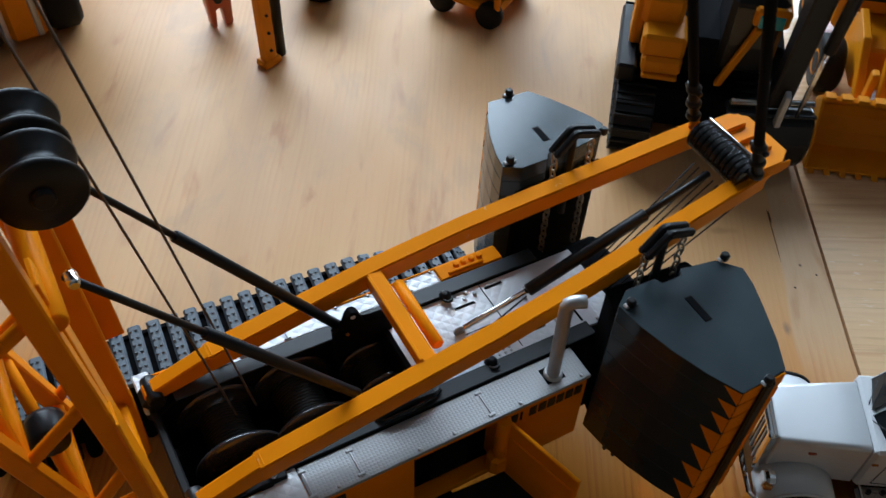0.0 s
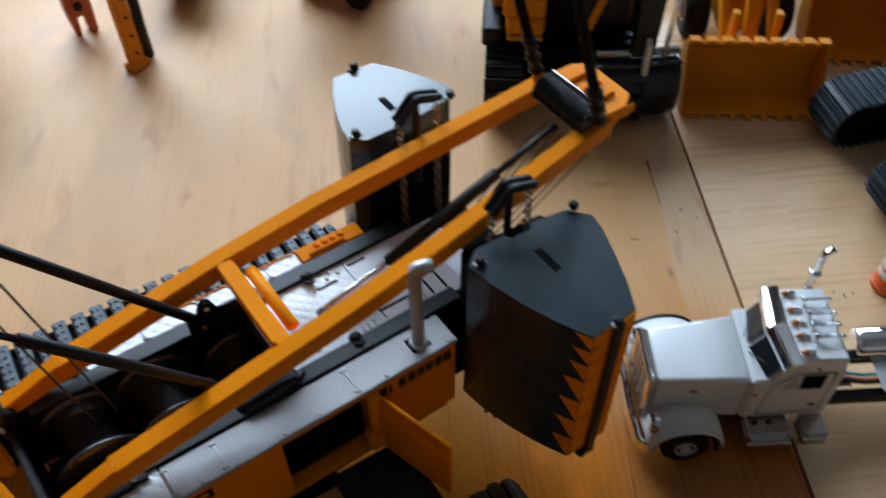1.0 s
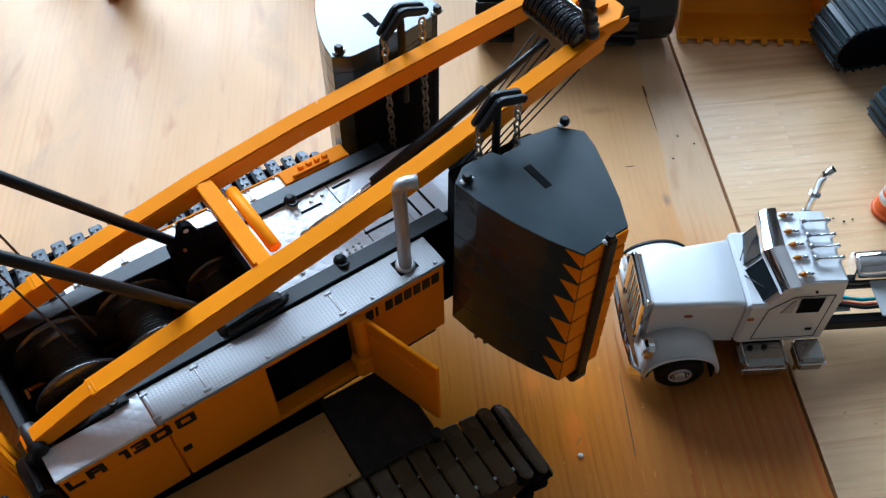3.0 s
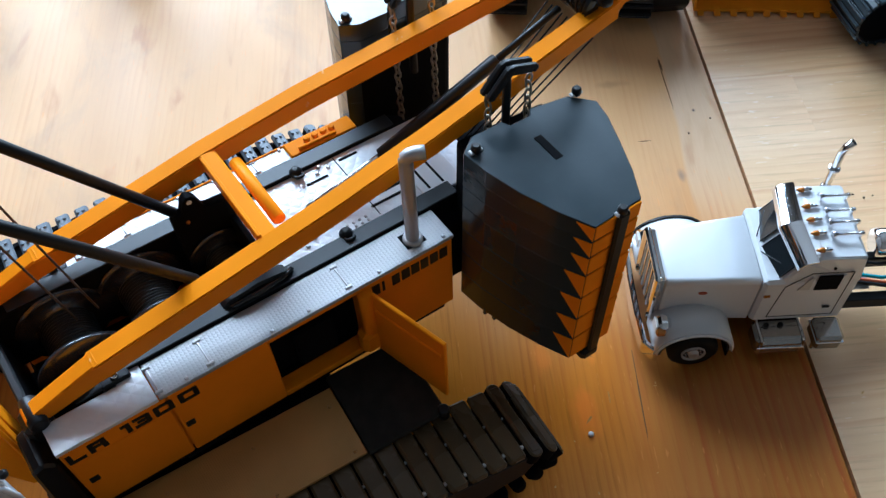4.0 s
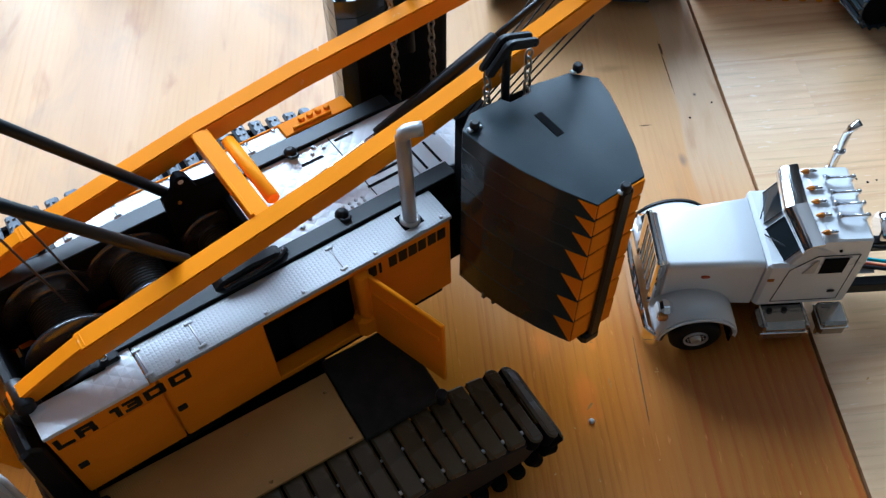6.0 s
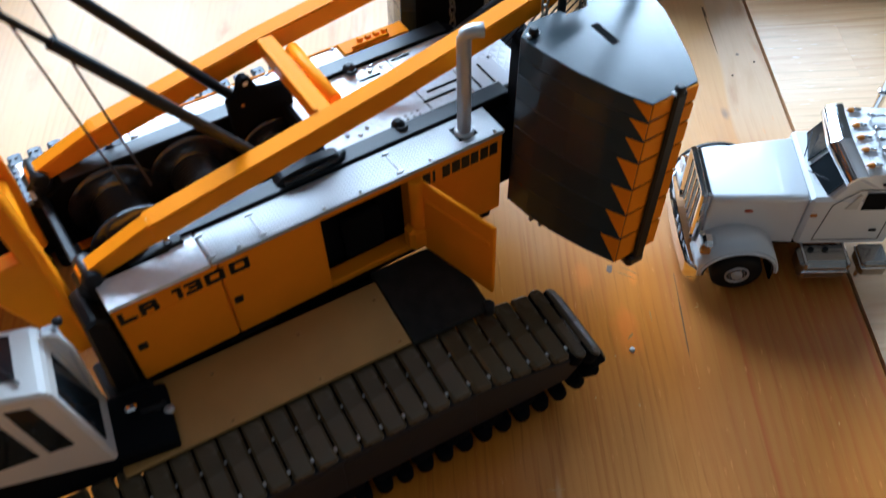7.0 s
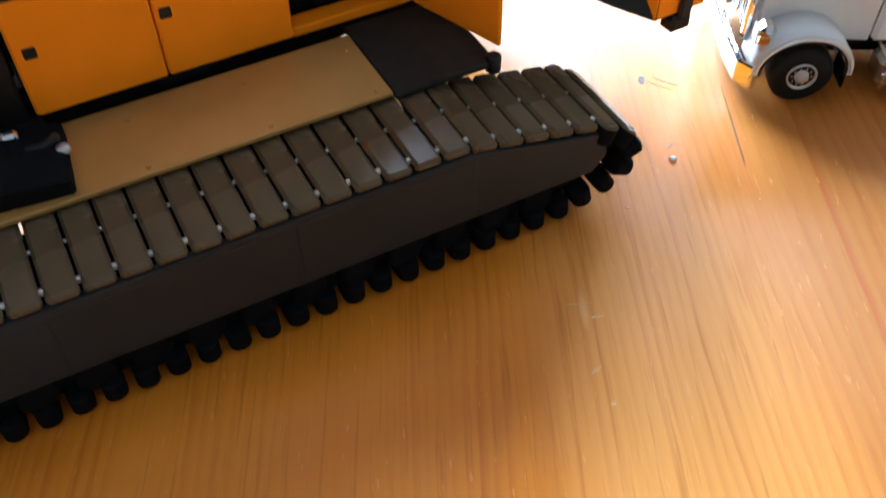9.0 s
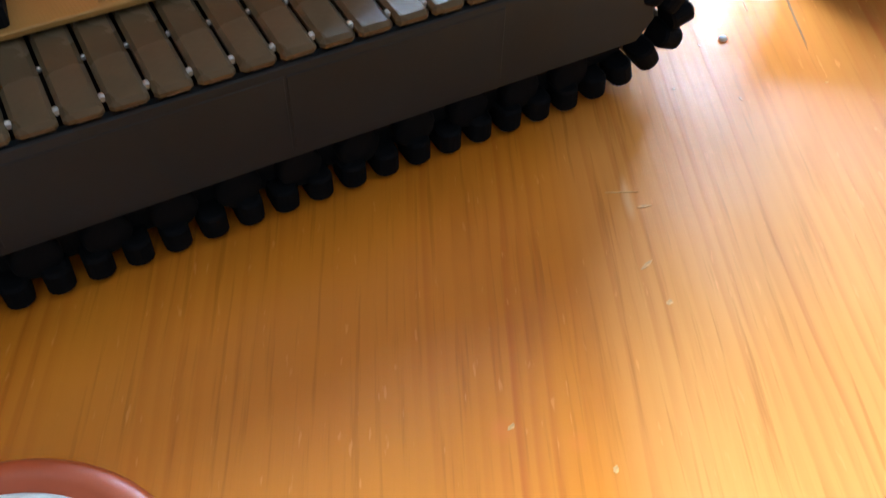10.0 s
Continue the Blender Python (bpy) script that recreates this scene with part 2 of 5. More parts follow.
CABWHITE = surface("off_white_enamel", (0.66, 0.62, 0.57), 0.4, var=0.04, coat=0.1)
DARKGLASS = surface("dark_glass", (0.015, 0.018, 0.02), 0.08, var=0.1, bump=0.0)
PLATFORM = surface("dusty_black_plate", (0.020, 0.018, 0.015), 0.55, var=0.3, scale=160, bump=0.12, spec=0.10)
FRAMEGREY = surface("track_frame_paint", (0.015, 0.018, 0.022), 0.55, var=0.2, bump=0.05, spec=0.3)
TYRE = surface("rubber", (0.008, 0.008, 0.008), 0.6, spec=0.2, var=0.3, bump=0.1)
ROPE = surface("wire_rope", (0.008, 0.007, 0.007), 0.5, spec=0.25, var=0.3, fine=2500, bump=0.5)
FLANGE = surface("drum_black", (0.024, 0.024, 0.026), 0.22, spec=0.9, var=0.25, bump=0.05)
WINDING = surface("wound_rope_black", (0.012, 0.012, 0.013), 0.45, spec=0.3, var=0.3, fine=1800, bump=0.3)
HEMP = surface("brown_cord", (0.085, 0.06, 0.042), 0.6, var=0.25, fine=2500, bump=0.4)
CHAIN = surface("chain_metal", (0.32, 0.27, 0.21), 0.3, 0.9)
RED = surface("red_enamel", (0.42, 0.07, 0.015), 0.4, coat=0.2)
CONE = surface("cone_orange", (0.75, 0.12, 0.015), 0.45)
PAPERWHITE = surface("white_plastic", (0.7, 0.68, 0.65), 0.5)
BLUE = surface("blue_plastic", (0.02, 0.12, 0.5), 0.3)
TEAL = surface("teal_plastic", (0.02, 0.35, 0.42), 0.25)
# unseen walls: the paler tone adds fill, the window walls are darkened against bounce
FILLWALL = surface("fill_wall_paint", (0.11, 0.10, 0.088), 0.85, var=0.04, scale=3, fine=120)
DIMWALL = surface("low_bounce_wall_paint", (0.055, 0.047, 0.038), 0.85, var=0.04, scale=3, fine=120)
CEILPAINT = surface("ceiling_paint", (0.20, 0.195, 0.19), 0.9, var=0.03, scale=3, fine=120)
STAIN = surface("grey_stain", (0.20, 0.13, 0.09), 0.6, spec=0.2, var=0.3, scale=900)
CRACK = surface("dark_crack", (0.16, 0.075, 0.03), 0.7, spec=0.2, var=0.3, scale=900)
RESIN = surface("resin_brown", (0.46, 0.20, 0.05), 0.4, spec=0.2, var=0.25, scale=700)
SCUFF = surface("pale_scuff", (0.60, 0.31, 0.10), 0.6, var=0.25, scale=900)
GRAIN_AZ = 59.4
GROOVE = surface("dusty_groove", (0.085, 0.040, 0.014), 0.85, spec=0.1, var=0.35, scale=300, fine=2000, bump=0.3)
PALE = (0.78, 0.51, 0.25)
# u, w, half length, half width (metres), colour, strength
STAINS = [(-0.226, 0.168, 0.0045, 0.0045, (0.62, 0.15, 0.02), 0.45), (-0.229, 0.154, 0.004, 0.003, (0.62, 0.16, 0.02), 0.35), (-0.166, 0.134, 0.010, 0.0016, (0.80, 0.55, 0.30), 0.28),
          (-0.100, 0.098, 0.017, 0.008, (0.84, 0.20, 0.015), 0.6), (-0.072, 0.112, 0.012, 0.006, (0.85, 0.24, 0.02), 0.5), (-0.072, 0.091, 0.007, 0.003, (0.88, 0.25, 0.015), 0.5),
          (0.020, 0.030, 0.006, 0.003, (0.20, 0.13, 0.10), 0.6), (0.085, 0.052, 0.004, 0.012, (0.40, 0.20, 0.07), 0.5), (0.062, 0.014, 0.0015, 0.0012, (0.08, 0.04, 0.03), 0.9)]
PINE = pine("varnished_pine", False, (0.61, 0.205, 0.012), (0.46, 0.116, 0.004), True)
PINE_X = pine("varnished_pine_cross", True, (0.86, 0.56, 0.30), (0.72, 0.40, 0.165))

# ---- builders; lengths below are in decimetres ----
DM = Matrix.Scale(0.1, 4)
FLAT = DM.copy()
TILTED = DM @ Matrix(((1, 0, 0, 0), (0, 1, 0, 0), (-0.057, 0, 1, 0.0228), (0, 0, 0, 1)))   # the superstructure sags towards its counterweights
SWUNG = DM @ Matrix.Translation((0.1, 1.52, 0)) @ Matrix.Rotation(radians(-4.8), 4, "Z") @ Matrix.Translation((-0.1, -1.52, 0))  # undercarriage, turned against the superstructure
WM = {}


def box(bm, x0, y0, z0, x1, y1, z1, c=0.006):
    """A box with chamfered edges."""
    c = min(c, 0.45 * min(x1 - x0, y1 - y0, z1 - z0))
    vs = []
    for x, sx in ((x0, 1), (x1, -1)):
        for y, sy in ((y0, 1), (y1, -1)):
            for z, sz in ((z0, 1), (z1, -1)):
                vs += [bm.verts.new((x, y + sy * c, z + sz * c)), bm.verts.new((x + sx * c, y, z + sz * c)), bm.verts.new((x + sx * c, y + sy * c, z))]
    bmesh.ops.convex_hull(bm, input=vs)
    return bm


def prism(bm, pts, lo, hi, axis="z", c=0.0):
    """An outline drawn out along an axis. The outline is (x, y), (x, z) or (y, z)."""
    def put(p, h):
        return {"z": (p[0], p[1], h), "y": (p[0], h, p[1]), "x": (h, p[0], p[1])}[axis]
    a = [bm.verts.new(put(p, lo)) for p in pts]
    b = [bm.verts.new(put(p, hi)) for p in pts]
    fs = [bm.faces.new(a), bm.faces.new(b)]
    for i in range(len(pts)):
        j = (i + 1) % len(pts)
        fs.append(bm.faces.new((a[i], a[j], b[j], b[i])))
    bmesh.ops.recalc_face_normals(bm, faces=fs)
    if c:
        es = list({e for f in fs for e in f.edges})
        bmesh.ops.bevel(bm, geom=es, offset=c, segments=1, affect="EDGES")
    return bm


def lathe(bm, profile, at, axis=(0, 0, 1), seg=24):
    """A turned shape: profile of (radius, height) about an axis through at."""
    turn = Vector((0, 0, 1)).rotation_difference(Vector(axis)).to_matrix()
    rings = []
    for r, h in profile:
        rings.append([bm.verts.new(Vector(at) + turn @ Vector((r * math.cos(2 * math.pi * i / seg), r * math.sin(2 * math.pi * i / seg), h))) for i in range(seg)])
    fs = []
    for p, q in zip(rings, rings[1:]):
        for i in range(seg):
            j = (i + 1) % seg
            fs.append(bm.faces.new((p[i], p[j], q[j], q[i])))
    fs += [bm.faces.new(rings[0]), bm.faces.new(rings[-1])]
    bmesh.ops.recalc_face_normals(bm, faces=fs)
    for f in fs[:-2]:
        f.smooth = True
    return bm


def rod(bm, a, b, r, seg=12, r2=None):
    a, b = Vector(a), Vector(b)
    n = (b - a).length
    e = min(0.2 * r, 0.2 * n)
    r2 = r if r2 is None else r2
    return lathe(bm, [(r - e, 0), (r, e), (r2, n - e), (r2 - e, n)], a, (b - a).normalized(), seg)


def sweep(bm, pts, r, seg=8):
    """A bent tube through points."""
    pts = [Vector(p) for p in pts]
    rings, up = [], Vector((0.13, 0.21, 0.97))
    for i, p in enumerate(pts):
        d = (pts[min(i + 1, len(pts) - 1)] - pts[max(i - 1, 0)]).normalized()
        u = d.cross(up)
        if u.length < 0.05:
            u = d.cross(Vector((1, 0, 0)))
        u.normalize()
        w = d.cross(u)
        rings.append([bm.verts.new(p + r * (math.cos(2 * math.pi * k / seg) * u + math.sin(2 * math.pi * k / seg) * w)) for k in range(seg)])
    fs = []
    for p, q in zip(rings, rings[1:]):
        for i in range(seg):
            j = (i + 1) % seg
            fs.append(bm.faces.new((p[i], p[j], q[j], q[i])))
    fs += [bm.faces.new(rings[0]), bm.faces.new(rings[-1])]
    bmesh.ops.recalc_face_normals(bm, faces=fs)
    for f in fs[:-2]:
        f.smooth = True
    return bm


def ring(bm, at, axis, big, small, seg=14, sub=6, stretch=1.0, along=(1, 0, 0)):
    """A torus, drawn out along one direction for a chain link."""
    ax = Vector(axis).normalized()
    u = (Vector(along) - ax * ax.dot(Vector(along))).normalized()
    w = ax.cross(u)
    rows = []
    for i in range(seg):
        t = 2 * math.pi * i / seg
        out = math.cos(t) * u + math.sin(t) * w
        c = Vector(at) + big * (stretch * math.cos(t) * u + math.sin(t) * w)
        rows.append([bm.verts.new(c + small * (math.cos(2 * math.pi * k / sub) * out + math.sin(2 * math.pi * k / sub) * ax)) for k in range(sub)])
    for i in range(seg):
        p, q = rows[i], rows[(i + 1) % seg]
        for k in range(sub):
            l = (k + 1) % sub
            f = bm.faces.new((p[k], q[k], q[l], p[l]))
            f.smooth = True
    return bm


def B():
    return bmesh.new()


def thing(name, base, label, category, yaw=0.0, group="", kind=""):
    ob = new(name)
    ob.empty_display_size = 0.01
    m = Matrix.Translation(DM @ Vector(base)) @ Matrix.Rotation(radians(yaw), 4, "Z")
    ob.matrix_world = m
    WM[ob.name] = m
    return tagged(ob, label, category, group, kind)


def part(name, bm, material, parent=None, label="", space=None, category="", kind="", group=""):
    """One mesh object from a bmesh. space: where the drawn lengths lie; without it they are local to the parent."""
    mesh = bpy.data.meshes.new(name)
    bm.to_mesh(mesh)
    bm.free()
    mesh.materials.append(material)
    base = WM[parent.name] if parent else Matrix()
    root = parent
    while root and root.parent:
        root = root.parent
    mesh.transform(base.inverted() @ (space if space else WM[root.name] @ DM))
    mid = sum((v.co for v in mesh.vertices), Vector()) / max(1, len(mesh.vertices))
    mesh.transform(Matrix.Translation(-mid))
    ob = new(name, mesh)
    ob.parent = parent
    ob.location = mid
    WM[ob.name] = base @ Matrix.Translation(mid)
    return tagged(ob, label, category, group, kind)


def piece(name, mesh, parent, m):
    """One more object on a shared mesh, at the world pose m."""
    ob = new(name, mesh)
    ob.parent = parent
    ob.matrix_local = WM[parent.name].inverted() @ m
    WM[ob.name] = m
    return ob


def shared(name, bm, material):
    mesh = bpy.data.meshes.new(name)
    bm.to_mesh(mesh)
    bm.free()
    mesh.transform(DM)
    mesh.materials.append(material)
    return mesh


# ---- the room ----
def room():
    t = 0.12
    def slab(name, x0, y0, z0, x1, y1, z1, mat, label):
        bm = B()
        box(bm, x0, y0, z0, x1, y1, z1, 0.002)
        ob = part(name, bm, mat, None, label, ROOM, kind="structure", category=name.split("_")[0])
        return ob
    # out of view; the tones of these surfaces steer the bounce light
    slab("wall_south", -2.6, -2.4 - t, 0, 2.6, -2.4, 2.9, FILLWALL, "plain unseen wall behind the models, paler for fill light")
    slab("wall_west", -2.6 - t, -2.4 - t, 0, -2.6, 2.04 + t, 2.9, FILLWALL, "plain unseen side wall of the room, paler for fill light")
    bm = B()
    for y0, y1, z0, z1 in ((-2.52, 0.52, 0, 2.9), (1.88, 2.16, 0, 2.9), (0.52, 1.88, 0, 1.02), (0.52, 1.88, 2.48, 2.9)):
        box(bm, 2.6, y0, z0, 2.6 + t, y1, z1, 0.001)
    part("wall_east", bm, DIMWALL, None, "unseen side wall darkened to cut bounce, smaller opening added for the fill lamp", ROOM, kind="structure", category="wall")
    slab("ceiling", -2.6 - t, -2.4 - t, 2.9, 2.6 + t, 2.04 + t, 2.9 + t, CEILPAINT, "plain unseen ceiling, greyed to limit bounce light")
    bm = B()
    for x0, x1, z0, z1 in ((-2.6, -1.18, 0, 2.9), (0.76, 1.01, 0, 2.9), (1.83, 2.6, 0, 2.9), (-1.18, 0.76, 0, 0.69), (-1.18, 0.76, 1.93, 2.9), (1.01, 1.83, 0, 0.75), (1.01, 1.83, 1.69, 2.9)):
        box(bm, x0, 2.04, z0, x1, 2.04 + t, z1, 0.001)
    part("wall_north", bm, DIMWALL, None, "unseen wall with two window openings, darkened to cut bounce light", ROOM, kind="structure", category="wall")


room()

# ---- the floor ----
SEAM = Vector((2.746, 0.942, 0))
ALONG = Vector((math.cos(radians(GRAIN_AZ)), math.sin(radians(GRAIN_AZ)), 0))
BOARDS = DM @ Matrix.Translation(SEAM) @ Matrix.Rotation(radians(GRAIN_AZ), 4, "Z")   # x along the seam, -y to its far side


def floor():
    bm = B()
    box(bm, -45, -45, -0.6, 45, 45, -0.045, 0.01)
    base = part("floor", bm, GROOVE, None, "varnished pine board floor with a butt joint", FLAT, kind="structure", category="floor")
    edges = [0.004, 9.0, 40]
    for i, (a, b) in enumerate(zip(edges, edges[1:])):
        bm = B()
        box(bm, -40, a + 0.0012, -0.17, 40, b, 0.0, 0.009)
        part("plank", bm, PINE, base, space=BOARDS)
    # staves that butt against the long board; one of them is finger-jointed to the next
    xs = [-30, -4.6, -2.2, -0.62, 0.42, 0.83, 1.75, 2.6, 4.2, 7, 30]
    for a, b in zip(xs, xs[1:]):
        for y0, y1 in ((-40, -0.432), (-0.432, -0.008)) if a == 0.42 else ((-40, -0.008),):
            bm = B()
            box(bm, a, y0, -0.17, b, y1, -0.004, 0.0002)
            part("plank", bm, PINE_X, base, space=BOARDS)


floor()

# ---- the crawler crane model ----
YC = 1.52
crane = thing("crawler_crane", (0.1, 1.52, 0), "orange and charcoal die-cast crawler crane model standing on the boards", "model crane")


def track(near, material, plate_mat):
    """One crawler: side frame and a closed belt of single shoes."""
    y0, y1 = (0.563, 0.872) if near else (2.165, 2.448)
    lo, hi = (y0 + 0.004, y0 + 0.03) if near else (y1 - 0.03, y1 - 0.004)
    body = part("crawler_track", prism(B(), [(-0.95, 0.155), (1.08, 0.145), (1.125, 0.20), (1.10, 0.282), (0.68, 0.390), (-0.84, 0.400), (-0.97, 0.30)], lo, hi, "y", 0.004), plate_mat, crane, "near-black crawler track with flat side frame" if near else "crawler track with window light painted grey into its shoes", SWUNG)
    for x0, x1 in ((-0.93, -0.42), (-0.415, 0.18), (0.185, 0.69)):
        part("frame_panel", box(B(), x0, (lo - 0.002) if near else hi - 0.004, 0.175, x1, (lo + 0.004) if near else hi + 0.002, 0.37, 0.002), plate_mat, body, "", SWUNG)
    part("inner_frame", prism(B(), [(-0.86, 0.388), (0.64, 0.38), (1.04, 0.29), (1.14, 0.2), (1.06, 0.09), (0.88, 0.05), (-0.86, 0.05), (-1.03, 0.2)], y0 + 0.045, y1 - 0.03, "y", 0.0), BLACKM, body, "", SWUNG)
    part("sprocket", lathe(B(), [(0.04, -0.10), (0.085, -0.10), (0.09, -0.09), (0.09, 0.09), (0.085, 0.10), (0.04, 0.10)], (1.08, (y0 + y1) / 2, 0.185), (0, 1, 0), 20), BLACK, body, "", SWUNG)
    roller = shared("track_roller", lathe(B(), [(0.015, -0.022), (0.046, -0.022), (0.052, -0.014), (0.052, 0.014), (0.046, 0.022), (0.015, 0.022)], (0, 0, 0), (0, 1, 0), 18), BLACKM)
    for k in range(13):
        piece("track_roller", roller, body, Matrix.Translation(SWUNG @ Vector((-0.80 + 0.142 * k, y0 + 0.034 if near else y1 - 0.034, 0.100))))
    path = [(-0.86, 0.418), (0.66, 0.408), (1.06, 0.318), (1.145, 0.288), (1.215, 0.235), (1.235, 0.17), (1.205, 0.105), (1.13, 0.06), (1.02, 0.030), (0.88, 0.020),
            (-0.86, 0.020), (-1.0, 0.065), (-1.065, 0.14), (-1.08, 0.22), (-1.055, 0.31), (-0.99, 0.38)]
    path = [Vector(p) for p in path]
    total = sum((path[(i + 1) % len(path)] - p).length for i, p in enumerate(path))
    count = round(total / 0.0833)
    hx = 0.0375 if near else 0.029
    def shoe_mesh(lugged):
        bm = B()
        wx = 0.026 if lugged else hx
        box(bm, -wx, -0.1535, -0.012, wx, 0.1535, 0.015, 0.009)
        if not near:
            for gx in (-0.016, 0.008):
                for k in range(7):
                    rod(bm, (gx, -0.12 + 0.04 * k, 0.012), (gx, -0.12 + 0.04 * k, 0.022), 0.007, 6)
        if lugged:   # finger-shaped ends that show under the side frame
            for k in (-1, 1):
                tip = [(0.030 * math.cos(radians(a)), k * (0.146 + 0.024 * math.sin(radians(a)))) for a in (0, 25, 50, 75, 105, 130, 155, 180)]
                prism(bm, tip + [(-0.030, k * 0.09), (0.030, k * 0.09)], -0.052, 0.012, "z", 0.007)
        mesh = shared("track_shoe", bm, material)
        mesh.materials.append(BLACKM)
        for poly in mesh.polygons:   # the lugs are matt black
            poly.material_index = 1 if poly.center.z < -0.0014 else 0
        return mesh
    flat_shoe, shoe = shoe_mesh(False), shoe_mesh(True)
    bm = B()
    for y, r in ((-0.112, 0.007), (0.02, 0.0045)):
        rod(bm, (0, y - r, 0), (0, y + r, 0), r, 8)
    pin = shared("link_pin", bm, SILVER)
    for k in range(count):
        want = k * total / count
        for j, p in enumerate(path):
            q = path[(j + 1) % len(path)]
            n = (q - p).length
            if n >= want:
                break
            want -= n
        at, d = p + (q - p) * (want / n), q - p
        loc, rot, _ = (SWUNG @ Matrix.Translation((at.x, (y0 + y1) / 2, at.y)) @ Matrix.Rotation(-math.atan2(d.y, d.x), 4, "Y")).decompose()
        piece("track_shoe", flat_shoe if d.x > 0.1 and abs(d.y) < 0.3 * d.x else shoe, body, Matrix.LocRotScale(loc, rot, None))
        if near and d.x > 0.1:
            half = DM @ Vector((0.0417, 0, 0.004))
            piece("link_pin", pin, body, Matrix.LocRotScale(loc + rot @ half, rot, None))
    return body


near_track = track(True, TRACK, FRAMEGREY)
far_track = track(False, SKYTRACK, BLACKM)


def undercarriage():
    part("car_body", box(B(), -0.35, 0.86, 0.10, 0.62, 2.2, 0.34, 0.02), BLACKM, crane, "", SWUNG)
    part("slewing_ring", lathe(B(), [(0.30, 0), (0.33, 0.01), (0.33, 0.10), (0.30, 0.12)], (0.1, 1.52, 0.34), seg=40), BLACK, crane, "", SWUNG)
    cat = part("catwalk_panel", box(B(), -0.45, 0.826, 0.436, 0.577, 1.12, 0.452, 0.003), TINTEDPLATE, crane, "flat silver catwalk plate with the room's warm reflection in its colour", SWUNG)
    for x in (-0.4, -0.08, 0.24, 0.54):
        for y in (0.85, 1.05):
            part("rivet", lathe(B(), [(0.007, 0), (0.006, 0.004), (0.003, 0.006)], (x, y, 0.452), seg=8), TINTEDPLATE, cat, "", SWUNG)
    part("rear_platform", box(B(), 0.581, 0.818, 0.425, 0.895, 1.17, 0.447, 0.006), PLATFORM, crane, "matt black platform behind the catwalk", SWUNG)
    part("platform_hook", rod(B(), (0.885, 0.825, 0.41), (0.885, 0.825, 0.465), 0.022), BLACK, crane, "", SWUNG)


undercarriage()

NEAR, FAR = 1.135, 1.905


def side_house(near):
    """One engine housing with doors and tread-plate roof."""
    s = 1 if near else -1
    def y(v):
        if near:
            return v
        return 2 * YC - v if v > 1.272 else 1.768 + (1.272 - v) * 0.52
    def ybox(bm, x0, a, z0, x1, b, z1, c=0.004):
        lo, hi = sorted((y(a), y(b)))
        return box(bm, x0, lo, z0, x1, hi, z1, c)
    house = part("engine_housing", ybox(B(), -0.30, 1.155, 0.47, 0.40, 1.26, 0.872), ORANGE, crane, "orange engine housing with two flush doors", TILTED)
    part("housing_door", ybox(B(), -0.312, NEAR, 0.462, 0.034, 1.156, 0.868, 0.006), ORANGE, house, "", TILTED)
    part("housing_door", ybox(B(), 0.038, NEAR, 0.462, 0.402, 1.156, 0.868, 0.006), ORANGE, house, "", TILTED)
    for lx, lz in ((-0.272, 0.645), (0.066, 0.652)):
        part("lock", ybox(B(), lx - 0.016, NEAR - 0.005, lz - 0.016, lx + 0.016, NEAR + 0.002, lz + 0.016, 0.004), BLACK, house, "black square lock", TILTED)
    part("door_strip", ybox(B(), -0.26, NEAR - 0.003, 0.772, 0.0, NEAR + 0.001, 0.780, 0.001), ORANGE, house, "", TILTED)
    rear = part("rear_housing", ybox(B(), 0.765, NEAR, 0.462, 1.142, 1.26, 0.872, 0.006), ORANGE, crane, "orange rear housing panel", TILTED)
    part("lintel", ybox(B(), 0.40, NEAR, 0.845, 0.77, 1.156, 0.872, 0.003), ORANGE, house, "", TILTED)
    part("sill", ybox(B(), 0.40, NEAR, 0.462, 0.77, 1.20, 0.492, 0.004), ORANGE, house, "", TILTED)
    part("back_panel", ybox(B(), 0.395, 1.235, 0.47, 0.77, 1.262, 0.87, 0.003), BLACKM, house, "dark interior behind the open door", TILTED)
    if near:
        part("lower_latch", box(B(), 0.0, NEAR - 0.006, 0.442, 0.17, NEAR + 0.012, 0.463, 0.003), BLACKM, house, "", TILTED)
        part("machinery", box(B(), 0.50, 1.19, 0.50, 0.66, 1.236, 0.72, 0.01), BLACKM, house, "", TILTED)
        part("post", rod(B(), (0.765, 1.128, 0.60), (0.765, 1.128, 0.85), 0.028, 16), ORANGE, rear, "", TILTED)
        part("hinge_box", box(B(), 0.72, 1.10, 0.48, 0.80, 1.17, 0.60, 0.018), ORANGE, rear, "", TILTED)
        dm = TILTED @ Matrix.Translation((0.785, 1.115, 0)) @ Matrix.Rotation(radians(-74), 4, "Z")
        door = part("open_door", box(B(), 0.0, -0.008, 0.475, 0.325, 0.008, 0.845, 0.004), ORANGE, rear, "orange service door swung open", dm)
        part("door_fold", box(B(), 0.02, -0.014, 0.745, 0.31, -0.006, 0.765, 0.003), ORANGE, door, "", dm)
    roof = part("roof_walkway", ybox(B(), 0.02, 1.128, 0.874, 1.146, 1.272, 0.892, 0.004), MESHPLATE if near else QUILT, crane, "silver tread-plate walkway" if near else "silver quilted tread-plate walkway", TILTED)
    part("front_roof", prism(B(), [(-0.314, y(1.128)), (0.016, y(1.128)), (0.016, y(1.285)), (-0.06, y(1.285)), (-0.07, y(1.245)), (-0.314, y(1.245))], 0.874, 0.891, "z", 0.002), QUILT, crane, "silver quilted roof plate", TILTED)
    for x in (0.030, 0.206, 0.722):
        for v in (1.15, 1.25):
            part("hinge", ybox(B(), x - 0.014, v - 0.006, 0.888, x + 0.014, v + 0.006, 0.897, 0.003), SILVER, roof, "", TILTED)
